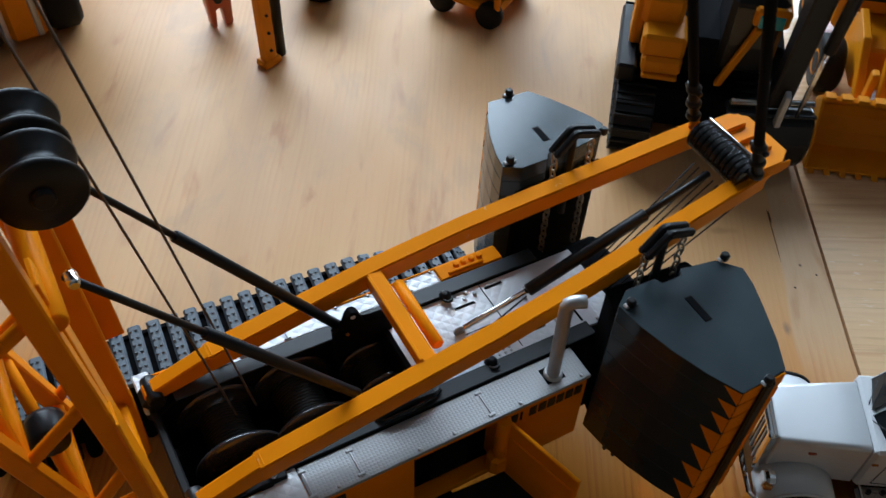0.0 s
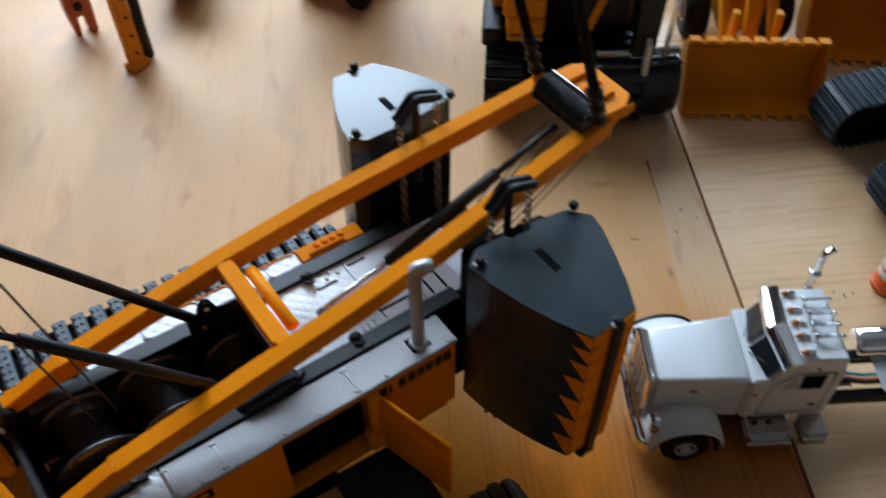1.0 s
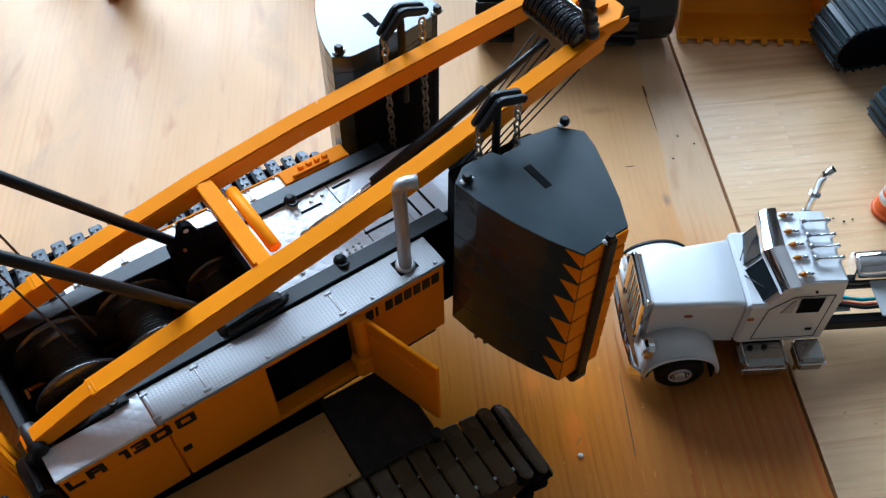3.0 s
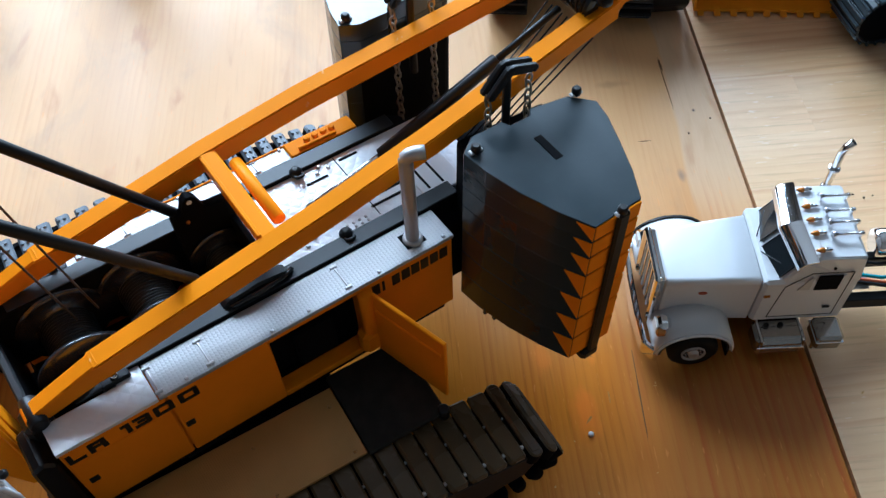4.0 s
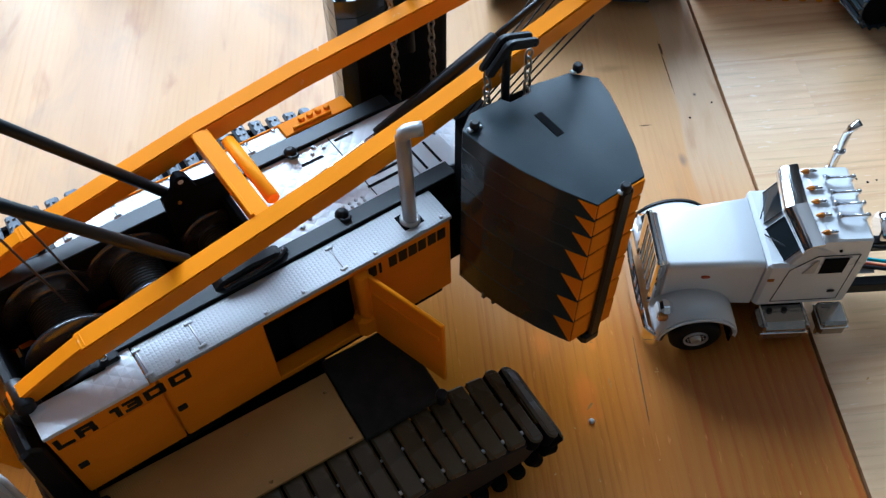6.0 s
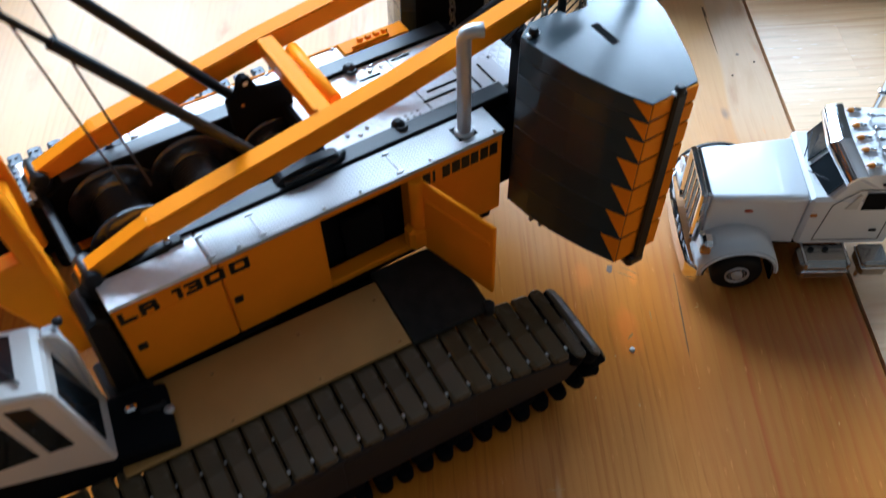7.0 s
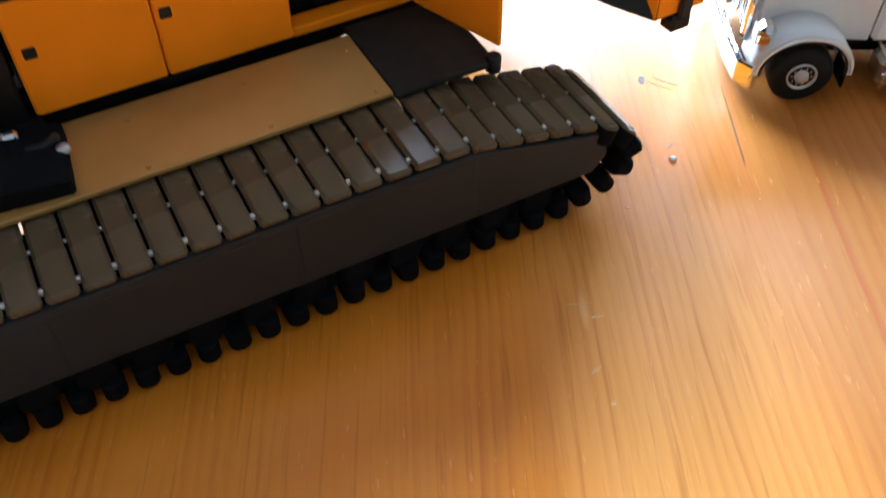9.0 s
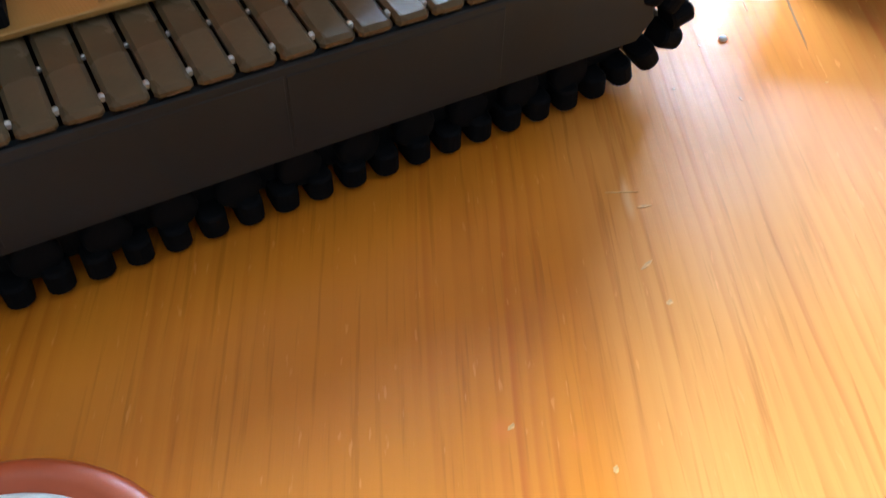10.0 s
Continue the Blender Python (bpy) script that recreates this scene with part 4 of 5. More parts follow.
def strip(bm, a, b, w, y0, y1, c=0.006):
    """A flat bar in an upright plane, from a to b (x, z), w wide."""
    a, b = Vector(a), Vector(b)
    n = Vector((b.y - a.y, a.x - b.x)).normalized() * w / 2
    return prism(bm, [tuple(a + n), tuple(b + n), tuple(b - n), tuple(a - n)], y0, y1, "y", c)


def boom():
    near_leg = prism(B(), [(-0.408, 0.62), (-0.45, 0.62), (-0.475, 0.70), (-0.585, 1.04), (-0.56, 1.12), (-0.47, 1.12), (-0.395, 1.12), (-0.400, 0.68)], 1.27, 1.335, "y", 0.006)
    leg = part("boom_foot", near_leg, ORANGE, crane, "tapered orange boom foot leg", FLAT)
    part("leg_edge", strip(B(), (-0.425, 1.08), (-0.535, 3.0), 0.062, 1.268, 1.337), ORANGE, leg, "", FLAT)
    part("leg_flange", strip(B(), (-0.402, 0.66), (-0.425, 1.6), 0.014, 1.255, 1.35), ORANGE, leg, "", FLAT)
    part("front_chord", strip(B(), (-0.575, 1.04), (-0.98, 3.0), 0.055, 1.275, 1.33), ORANGE, leg, "", FLAT)
    web = prism(B(), [(1.338, 0.70), (1.40, 0.72), (1.455, 1.0), (1.455, 2.08), (1.43, 2.13), (1.338, 2.13)], -0.008, 0.008, "x", 0.003)
    for v in web.verts:   # leans with the leg
        v.co.x += -0.402 - 0.042 * (v.co.z - 0.9)
    part("web_plate", web, ORANGE, leg, "broad orange web plate", FLAT)
    far_leg = prism(B(), [(-0.385, 0.70), (-0.42, 0.68), (-0.46, 0.74), (-0.49, 1.1), (-0.495, 1.9), (-0.52, 3.0), (-0.42, 3.0), (-0.385, 1.9), (-0.375, 1.0)], 1.69, 1.75, "y", 0.006)
    leg2 = part("boom_foot", far_leg, ORANGE, crane, "tapered orange boom foot leg", FLAT)
    part("front_chord", strip(B(), (-0.575, 1.04), (-0.98, 3.0), 0.055, 1.71, 1.765), ORANGE, leg2, "", FLAT)
    part("guard_plate", prism(B(), [(-0.318, 1.30), (-0.42, 1.30), (-0.44, 2.1), (-0.335, 2.1)], 1.775, 1.79, "y", 0.004), ORANGE, crane, "flat orange guard plate", FLAT)
    for k, z in enumerate((1.15, 1.52, 1.9, 2.3)):
        xf = -0.575 - 0.2066 * (z - 1.04)
        part("boom_lacing", rod(B(), (xf, 1.30, z), (xf, 1.73, z), 0.022, 12), ORANGE, crane, "orange lacing tube", FLAT)
        xg = -0.575 - 0.2066 * (z + 0.3 - 1.04)
        part("boom_lacing", rod(B(), (xf, 1.30, z + 0.02), (xg, 1.73, z + 0.32), 0.02, 12), ORANGE, crane, "orange lacing tube", FLAT)
        for y in (1.302, 1.735):
            part("boom_lacing", rod(B(), (-0.43 - 0.05 * (z - 1), y, z + 0.18), (xf, y, z), 0.02, 12), ORANGE, crane, "orange lacing tube", FLAT)
    part("cross_tube", rod(B(), (-0.43, 1.30, 1.04), (-0.43, 1.72, 1.04), 0.03, 14), ORANGE, crane, "", FLAT)
    part("cross_tube", rod(B(), (-0.45, 1.30, 2.02), (-0.45, 1.75, 2.02), 0.035, 14), ORANGE, crane, "", FLAT)
    part("foot_roller", lathe(B(), [(0.02, -0.05), (0.055, -0.05), (0.06, -0.03), (0.06, 0.03), (0.055, 0.05), (0.02, 0.05)], (-0.62, 1.50, 1.35), (0, 1, 0), 24), BLACK, crane, "black guide roller", FLAT)
    for y in (1.40, 1.545):
        sh = part("boom_sheave", lathe(B(), [(0.03, -0.06), (0.092, -0.06), (0.099, -0.05), (0.095, -0.04), (0.068, -0.02), (0.068, 0.02), (0.095, 0.04), (0.099, 0.05), (0.092, 0.06), (0.03, 0.06)], (-0.362, y, 2.37), (0, 1, 0), 40), BLACK, crane, "large black double sheave", FLAT)
        part("sheave_hub", rod(B(), (-0.362, y - 0.075, 2.37), (-0.362, y + 0.075, 2.37), 0.026, 16), BLACK, sh, "", FLAT)
    part("pendant_pin", lathe(B(), [(0.011, -0.024), (0.015, -0.014), (0.015, 0.014), (0.011, 0.024)], (-0.375, 1.30, 2.15), (0, 1, 0), 16), CHROME, crane, "bright pin head", FLAT)
    for y0, y1, a in ((1.36, 1.335, (0.30, 1.045)), (1.69, 1.70, (0.372, 0.995))):
        top = (-0.39, 2.13) if y0 < 1.5 else (-0.375, 2.195)
        d = Vector((top[0] - a[0], top[1] - a[1]))
        p = part("pendant_rod", rod(B(), (a[0], y0, a[1]), (a[0] + 0.62 * d.x, y0 + 0.62 * (y1 - y0), a[1] + 0.62 * d.y), 0.019, 14), BLACK, crane, "black pendant rod with thinner end", FLAT)
        part("rod_end", rod(B(), (a[0] + 0.60 * d.x, y0 + 0.6 * (y1 - y0), a[1] + 0.60 * d.y), (top[0], y1, top[1]), 0.0105, 12), BLACK, p, "", FLAT)
    for x0, x1 in ((0.0, -0.30), (-0.076, -0.396)):
        part("hoist_rope", rod(B(), (x0, 1.6, 0.85), (x1, 1.6, 3.2), 0.004, 6), HEMP, crane, "thin hoist rope", FLAT)


boom()


CAB = FLAT @ Matrix.Translation((-0.52, 0.905, 0)) @ Matrix.Rotation(radians(-11), 4, "Z") @ Matrix.Translation((0.52, -0.90, 0))   # the cab is swung outwards


def cab():
    y0, y1 = 0.90, 1.145
    c = part("operator_cab", prism(B(), [(-0.493, 0.523), (-0.92, 0.625), (-0.985, 0.70), (-0.955, 1.04), (-0.90, 1.095), (-0.56, 1.0), (-0.545, 0.985)], y0, y1, "y", 0.010), CABWHITE, crane, "off-white operator cab with dark windows", CAB)
    part("side_window", prism(B(), [(-0.675, 0.98), (-0.611, 0.962), (-0.572, 0.704), (-0.646, 0.709)], y0 - 0.003, y0 + 0.004, "y", 0.001), DARKGLASS, c, "dark side window", CAB)
    part("side_window", prism(B(), [(-0.715, 0.985), (-0.675, 0.705), (-0.80, 0.705), (-0.93, 0.78), (-0.92, 1.02)], y0 - 0.003, y0 + 0.004, "y", 0.001), DARKGLASS, c, "dark side window", CAB)
    part("window_bar", strip(B(), (-0.69, 0.985), (-0.662, 0.70), 0.012, y0 - 0.006, y0 + 0.002, 0.002), CABWHITE, c, "", CAB)
    part("roof_window", prism(B(), [(-0.62, 0.965), (-0.62, 1.115), (-0.80, 1.115), (-0.80, 0.965)], 0.0, 0.006, "z", 0.001), DARKGLASS, c, "", CAB @ Matrix.Translation((0, 0, 1.018)) @ Matrix.Translation((-0.62, 0, 0)) @ Matrix.Rotation(radians(15.6), 4, "Y") @ Matrix.Translation((0.62, 0, 0)))
    part("wiper", rod(B(), (-0.61, 0.945, 1.022), (-0.655, 1.01, 1.035), 0.004, 6), BLACK, c, "", CAB)
    part("roof_knob", lathe(B(), [(0.014, 0), (0.016, 0.01), (0.008, 0.02)], (-0.49, 1.13, 0.99), seg=10), BLACK, c, "", CAB)
    part("rear_door_frame", box(B(), -0.545, y1 - 0.03, 0.60, -0.50, y1 - 0.004, 0.985, 0.006), WHITE, c, "", CAB)
    part("hand_rail", sweep(B(), [(-0.50, 1.10, 0.58), (-0.49, 1.10, 0.90), (-0.505, 1.10, 0.975), (-0.54, 1.10, 1.0)], 0.010, 10), WHITE, c, "white bent hand rail", CAB)
    part("rear_pane", prism(B(), [(0.93, 0.62), (1.08, 0.62), (1.08, 0.93), (0.93, 0.93)], 0.0, 0.004, "x", 0.001), DARKGLASS, c, "dark rear window", CAB @ Matrix.Translation((-0.505, 0, 0)) @ Matrix(((1, 0, -0.125, 0.08), (0, 1, 0, 0), (0, 0, 1, 0), (0, 0, 0, 1))))
    part("cab_console", prism(B(), [(-0.98, 0.40), (-0.31, 0.40), (-0.31, 0.50), (-0.493, 0.515), (-0.92, 0.615), (-0.98, 0.66)], 0.91, 1.14, "y", 0.008), BLACKM, crane, "black console under the cab", CAB)
    part("mirror_arm", sweep(B(), [(-0.43, 1.05, 0.50), (-0.36, 1.05, 0.50), (-0.32, 1.04, 0.53)], 0.012, 8), BLACK, c, "", CAB)
    part("mirror", box(B(), -0.44, 1.03, 0.50, -0.40, 1.06, 0.57, 0.008), CHROME, c, "small bright mirror", CAB)
    part("fuel_cap", lathe(B(), [(0.018, 0), (0.018, 0.012), (0.01, 0.018)], (-0.315, 1.03, 0.49), seg=12), SILVER, crane, "", CAB)
    part("cab_mount", box(B(), -0.45, 0.96, 0.44, -0.30, 1.30, 0.50, 0.01), BLACK, crane, "black cab mounting arm", FLAT)
    part("front_bracket", prism(B(), [(-0.42, 0.47), (-0.33, 0.47), (-0.325, 0.86), (-0.36, 0.90), (-0.40, 0.88)], 1.14, 1.30, "y", 0.01), BLACK, crane, "black front bracket", FLAT)


cab()

# ---- the white tractor truck ----
def plate(bm, corners, out, thick=0.004):
    """A thin flat plate on four corners, proud by out along its normal."""
    a = [Vector(p) for p in corners]
    n = (a[1] - a[0]).cross(a[3] - a[0]).normalized()
    va, vb = [bm.verts.new(p + n * out) for p in a], [bm.verts.new(p + n * (out - thick)) for p in a]
    k = len(a)
    fs = [bm.faces.new(va), bm.faces.new(vb)] + [bm.faces.new((va[i], va[(i + 1) % k], vb[(i + 1) % k], vb[i])) for i in range(k)]
    bmesh.ops.recalc_face_normals(bm, faces=fs)
    return bm


def truck():
    t = thing("tractor_truck", (1.849, 0.871, 0), "white conventional tractor truck model with chrome trim on the boards", "model truck", yaw=-33)
    hood, rows, n = B(), [], 6
    for x, hw, z0, z1 in ((0.104, 0.136, 0.17, 0.408), (0.112, 0.140, 0.16, 0.415), (0.30, 0.155, 0.16, 0.427), (0.468, 0.168, 0.16, 0.438)):
        r, outline = 0.026, [(-hw, z0)]
        for i in range(n + 1):
            a = math.pi - math.pi / 2 * i / n
            outline.append((-hw + r + r * math.cos(a), z1 - r + r * math.sin(a)))
        outline += [(0, z1 + 0.004)] + [(-y, z) for y, z in reversed(outline)]
        rows.append([hood.verts.new((x, y, z)) for y, z in outline])
    k, fs = len(rows[0]), []
    for p, q in zip(rows, rows[1:]):
        for i in range(k):
            fs.append(hood.faces.new((p[i], p[(i + 1) % k], q[(i + 1) % k], q[i])))
            fs[-1].smooth = 0 < i < k - 2
    fs += [hood.faces.new(rows[0]), hood.faces.new(rows[-1])]
    bmesh.ops.recalc_face_normals(hood, faces=fs)
    h = part("hood", hood, WHITE, t)
    for s in (-1, 1):
        part("hood_emblem", prism(B(), [(0.255 + 0.018 * math.cos(a / 6 * math.pi), 0.348 + 0.008 * math.sin(a / 6 * math.pi)) for a in range(12)], s * 0.152 - 0.004, s * 0.152 + 0.004, "y"), RED, h, "small red oval emblem")
    lower = box(B(), 0.472, -0.19, 0.165, 0.846, 0.19, 0.452, 0.014)
    c = part("cab", lower, WHITE, t)
    bm = B()
    vs = [bm.verts.new(p) for p in ((0.492, 0, 0.425), (0.530, -0.184, 0.425), (0.530, 0.184, 0.425), (0.846, -0.19, 0.425), (0.846, 0.19, 0.425), (0.585, 0, 0.572), (0.606, -0.180, 0.566), (0.606, 0.180, 0.566),
                                    (0.66, -0.178, 0.586), (0.66, 0.178, 0.586), (0.66, 0, 0.592), (0.832, -0.178, 0.580), (0.832, 0.178, 0.580), (0.82, 0, 0.588))]
    bmesh.ops.convex_hull(bm, input=vs)
    bmesh.ops.dissolve_limit(bm, angle_limit=0.03, verts=bm.verts, edges=bm.edges)
    bmesh.ops.bevel(bm, geom=list(bm.edges), offset=0.014, segments=3, affect="EDGES", clamp_overlap=True)
    for f in bm.faces:
        f.smooth = f.calc_area() < 0.0016
    part("cab_top", bm, WHITE, c)
    for s in (-1, 1):
        yy = s * 0.191
        part("vent_window", prism(B(), [(0.607, 0.395), (0.655, 0.395), (0.655, 0.475), (0.645, 0.478)], yy - 0.003, yy + 0.003, "y", 0.001), SILVER, c, "bright quarter window")
        part("door_window", prism(B(), [(0.672, 0.390), (0.765, 0.390), (0.765, 0.485), (0.672, 0.485)], yy - 0.003, yy + 0.003, "y", 0.001), BLACKM, c, "dark open door window")
        part("window_frame", prism(B(), [(0.765, 0.387), (0.775, 0.387), (0.775, 0.49), (0.765, 0.49)], yy - 0.003, yy + 0.005, "y", 0.001), WHITE, c)
        for a, b in (((0.535, 0.20), (0.555, 0.42)), ((0.555, 0.42), (0.64, 0.505)), ((0.64, 0.505), (0.80, 0.505)), ((0.80, 0.505), (0.80, 0.20)), ((0.80, 0.20), (0.535, 0.20))):
            part("door_groove", rod(B(), (a[0], yy - s * 0.001, a[1]), (b[0], yy - s * 0.001, b[1]), 0.0022, 6), CHARCOAL, c)
        part("door_handle", box(B(), 0.745, min(yy, yy + s * 0.006), 0.255, 0.775, max(yy, yy + s * 0.006), 0.27, 0.003), BLACK, c)
        part("side_marker", box(B(), 0.485, yy - 0.004, 0.35, 0.512, yy + 0.004, 0.366, 0.003), BRASS, c)
        part("bolt_hole", lathe(B(), [(0.006, -0.003), (0.006, 0.003)], (0.715, yy, 0.535), (0, 1, 0), 10), BLACKM, c)
        # raked split windshield with its chrome visor
        glass = [(0.497, s * 0.014, 0.440), (0.530, s * 0.165, 0.440), (0.597, s * 0.162, 0.556), (0.573, s * 0.014, 0.556)]
        if s > 0:
            glass = [glass[0], glass[3], glass[2], glass[1]]
        else:
            glass = [glass[0], glass[1], glass[2], glass[3]]
        g0 = [Vector(p) for p in glass]
        facing = (g0[1] - g0[0]).cross(g0[3] - g0[0])
        flip = 1 if facing.x < 0 else -1
        pane = part("windshield_pane", plate(B(), glass, flip * 0.0055, flip * 0.004), DARKGLASS, c, "dark windshield pane with black rubber edge")
        for p, q in zip(glass, glass[1:] + glass[:1]):
            off = Vector((-0.0055, 0, 0.0025))
            part("pane_seal", rod(B(), Vector(p) + off, Vector(q) + off, 0.0022, 6), BLACK, pane)
        part("wiper", rod(B(), (0.486, s * 0.03, 0.447), (0.530, s * 0.13, 0.500), 0.0025, 6), BLACK, c)
        bm = B()
        prof = [(0.085 - 0.083 * math.sin(k * 0.157), 0.545 + 0.050 * math.cos(k * 0.157)) for k in range(11)]
        mid_row = [bm.verts.new((0.540 + x, 0, z)) for x, z in prof]
        end_row = [bm.verts.new((0.566 + x * 0.85, s * 0.196, z - 0.006)) for x, z in prof]
        mid_in = [bm.verts.new((0.546 + x, 0, z - 0.006)) for x, z in prof]
        end_in = [bm.verts.new((0.572 + x * 0.85, s * 0.196, z - 0.012)) for x, z in prof]
        fs = []
        for i in range(10):
            fs += [bm.faces.new((mid_row[i], mid_row[i + 1], end_row[i + 1], end_row[i])), bm.faces.new((mid_in[i], mid_in[i + 1], end_in[i + 1], end_in[i])), bm.faces.new((end_row[i], end_row[i + 1], end_in[i + 1], end_in[i])), bm.faces.new((mid_row[i], mid_row[i + 1], mid_in[i + 1], mid_in[i]))]
        fs += [bm.faces.new((mid_row[j], end_row[j], end_in[j], mid_in[j])) for j in (0, 10)]
        bmesh.ops.recalc_face_normals(bm, faces=fs)
        part("sun_visor", bm, CHROME, c, "curved chrome sun visor half")
    for y in (-0.145, -0.065, 0.0, 0.065, 0.148):
        l = part("roof_light", lathe(B(), [(0.002, -0.034), (0.010, -0.018), (0.011, 0.0), (0.009, 0.020), (0.003, 0.030)], (0.672, y, 0.596), (1, 0, 0), 10), CHROME, c, "chrome roof light with amber lens")
        part("amber_lens", lathe(B(), [(0.002, -0.036), (0.0105, -0.020), (0.0115, -0.006), (0.006, -0.002)], (0.672, y, 0.597), (1, 0, 0), 10), BRASS, l)
    for y in (-0.085, -0.028, 0.028, 0.10):
        hn = part("air_horn", lathe(B(), [(0.016, 0), (0.014, 0.010), (0.007, 0.024), (0.005, 0.10), (0.010, 0.108), (0.010, 0.118), (0.004, 0.124)], (0.71, y, 0.610), (1, 0, 0), 12), CHROME, c, "chrome air horn")
        for x in (0.722, 0.82):
            part("horn_foot", rod(B(), (x, y, 0.584), (x, y, 0.606), 0.007, 8), CHROME, hn)
    # grille and bumper
    g = part("grille", box(B(), 0.074, -0.128, 0.14, 0.108, 0.128, 0.425, 0.010), CHROME, t, "chrome radiator grille with upright bars")
    for s in (-1, 1):
        part("grille_post", box(B(), 0.058, s * 0.122 - 0.014, 0.135, 0.086, s * 0.122 + 0.014, 0.428, 0.008), CHROME, g)
    part("grille_header", box(B(), 0.060, -0.13, 0.402, 0.086, 0.13, 0.43, 0.008), CHROME, g)
    for k in range(9):
        y = -0.10 + 0.025 * k
        part("grille_bar", box(B(), 0.064, y - 0.005, 0.16, 0.076, y + 0.005, 0.405, 0.002), SILVER if k % 2 else CHROME, g)
    for k in range(8):
        y = -0.0875 + 0.025 * k
        part("grille_gap", box(B(), 0.070, y - 0.007, 0.16, 0.0755, y + 0.007, 0.405, 0.001), BLACKM, g)
    part("bumper", prism(B(), [(0.07, -0.285), (0.03, -0.24), (0.02, -0.10), (0.02, 0.10), (0.03, 0.24), (0.07, 0.285), (0.095, 0.285), (0.05, 0.23), (0.045, 0.1), (0.045, -0.1), (0.05, -0.23), (0.095, -0.285)], 0.045, 0.135, "z", 0.006), CHROME, t, "chrome bumper bent at its ends")
    for s in (-1, 1):
        hl = part("headlight", box(B(), 0.075, s * 0.215 - 0.035, 0.185, 0.135, s * 0.215 + 0.035, 0.262, 0.018), CHROME, t, "chrome headlight housing")
        part("lens", box(B(), 0.069, s * 0.215 - 0.027, 0.194, 0.077, s * 0.215 + 0.027, 0.252, 0.004), PAPERWHITE, hl)
        part("turn_signal", box(B(), 0.072, s * 0.246 - 0.016, 0.205, 0.11, s * 0.246 + 0.016, 0.235, 0.006), BRASS, hl, "amber turn signal")
        # wide swept fender
        bm, n = B(), 16
        outer, inner = [], []
        for i in range(n + 1):
            a = math.pi * (1 - i / n) * 1.04 - 0.06
            outer.append((0.235 + 0.165 * math.cos(a), 0.115 + 0.146 * math.sin(a)))
            inner.append((0.235 + 0.145 * math.cos(a), 0.115 + 0.128 * math.sin(a)))
        ys = sorted((s * 0.13, s * 0.298))
        prism(bm, outer + inner[::-1], ys[0], ys[1], "y")
        bmesh.ops.bevel(bm, geom=[e for e in bm.edges if abs(e.verts[0].co.y - s * 0.298) < 1e-5 and abs(e.verts[1].co.y - s * 0.298) < 1e-5], offset=0.012, segments=2, affect="EDGES")
        for f in bm.faces:
            f.smooth = abs(f.normal.y) < 0.9 and len(f.verts) == 4
        fen = part("fender", bm, WHITE, t, "white swept front fender")
        part("fender_rim", prism(B(), inner + [(0.235 + (x - 0.235) * 0.95, 0.115 + (z - 0.115) * 0.95) for x, z in inner[::-1]], s * 0.285 - 0.006, s * 0.285 + 0.006, "y"), BLACK, fen)
        if s > 0:
            part("fender_lip", prism(B(), [(0.235 + (x - 0.235) * 1.012, 0.115 + (z - 0.115) * 1.02) for x, z in outer] + inner[::-1], 0.296, 0.306, "y"), BLACK, fen, "black edge of the fender")
        part("mud_flap", box(B(), 0.378, s * 0.23 - 0.05, 0.05, 0.386, s * 0.23 + 0.05, 0.15, 0.002), BLACKM, t)
        for axle in (0.235, 1.50, 1.77):
            wheel = part("wheel", lathe(B(), [(0.046, -0.034), (0.088, -0.038), (0.104, -0.026), (0.105, 0.026), (0.098, 0.036), (0.088, 0.039), (0.046, 0.034)], (axle, s * 0.255, 0.105), (0, 1, 0), 36), TYRE, t, "black tyre with bright rim")
            rim = part("rim", lathe(B(), [(0.049, 0.02), (0.050, 0.041), (0.046, 0.043), (0.042, 0.033), (0.024, 0.033), (0.021, 0.046), (0.012, 0.049)], (axle, s * 0.255, 0.105), (0, s, 0), 24), SILVER, wheel, "bright dished rim")
            for k in range(10):
                a = 2 * math.pi * k / 10
                part("wheel_nut", lathe(B(), [(0.005, 0), (0.003, 0.008)], (axle + 0.032 * math.cos(a), s * 0.287, 0.105 + 0.032 * math.sin(a)), (0, s, 0), 6), CHROME, rim)
        tank = part("fuel_tank", box(B(), 0.492, s * 0.225 - 0.062, 0.045, 0.695, s * 0.225 + 0.062, 0.158, 0.024), STEEL, t, "chrome fuel tank with battery step")
        for x in (0.505, 0.675):
            part("tank_strap", box(B(), x, s * 0.225 - 0.065, 0.042, x + 0.012, s * 0.225 + 0.065, 0.161, 0.024), CHROME, tank)
        part("tank_lip", rod(B(), (0.495, s * 0.289, 0.112), (0.692, s * 0.289, 0.112), 0.004, 6), CHROME, tank)
        for x in (0.54, 0.60):
            part("tank_cap", lathe(B(), [(0.012, 0), (0.012, 0.008), (0.008, 0.012)], (x, s * 0.21, 0.158), seg=10), BLACK, tank)
        tb = part("tool_box", box(B(), 0.735, s * 0.235 - 0.055, 0.075, 0.845, s * 0.235 + 0.055, 0.165, 0.012), STEEL, t, "chrome side box")
        part("box_lid", box(B(), 0.732, s * 0.235 - 0.058, 0.128, 0.848, s * 0.235 + 0.058, 0.137, 0.003), CHROME, tb)
        for x in (0.755, 0.805):
            part("air_fitting", rod(B(), (x, s * 0.25, 0.03), (x, s * 0.25, 0.076), 0.012, 10), CHROME, tb)
        if s > 0:
            st = part("exhaust_pipe", sweep(B(), [(0.815, 0.245, 0.20), (0.815, 0.245, 0.70), (0.820, 0.245, 0.725), (0.845, 0.245, 0.755)], 0.016, 12), CHROME, t, "chrome exhaust stack with bent tip")
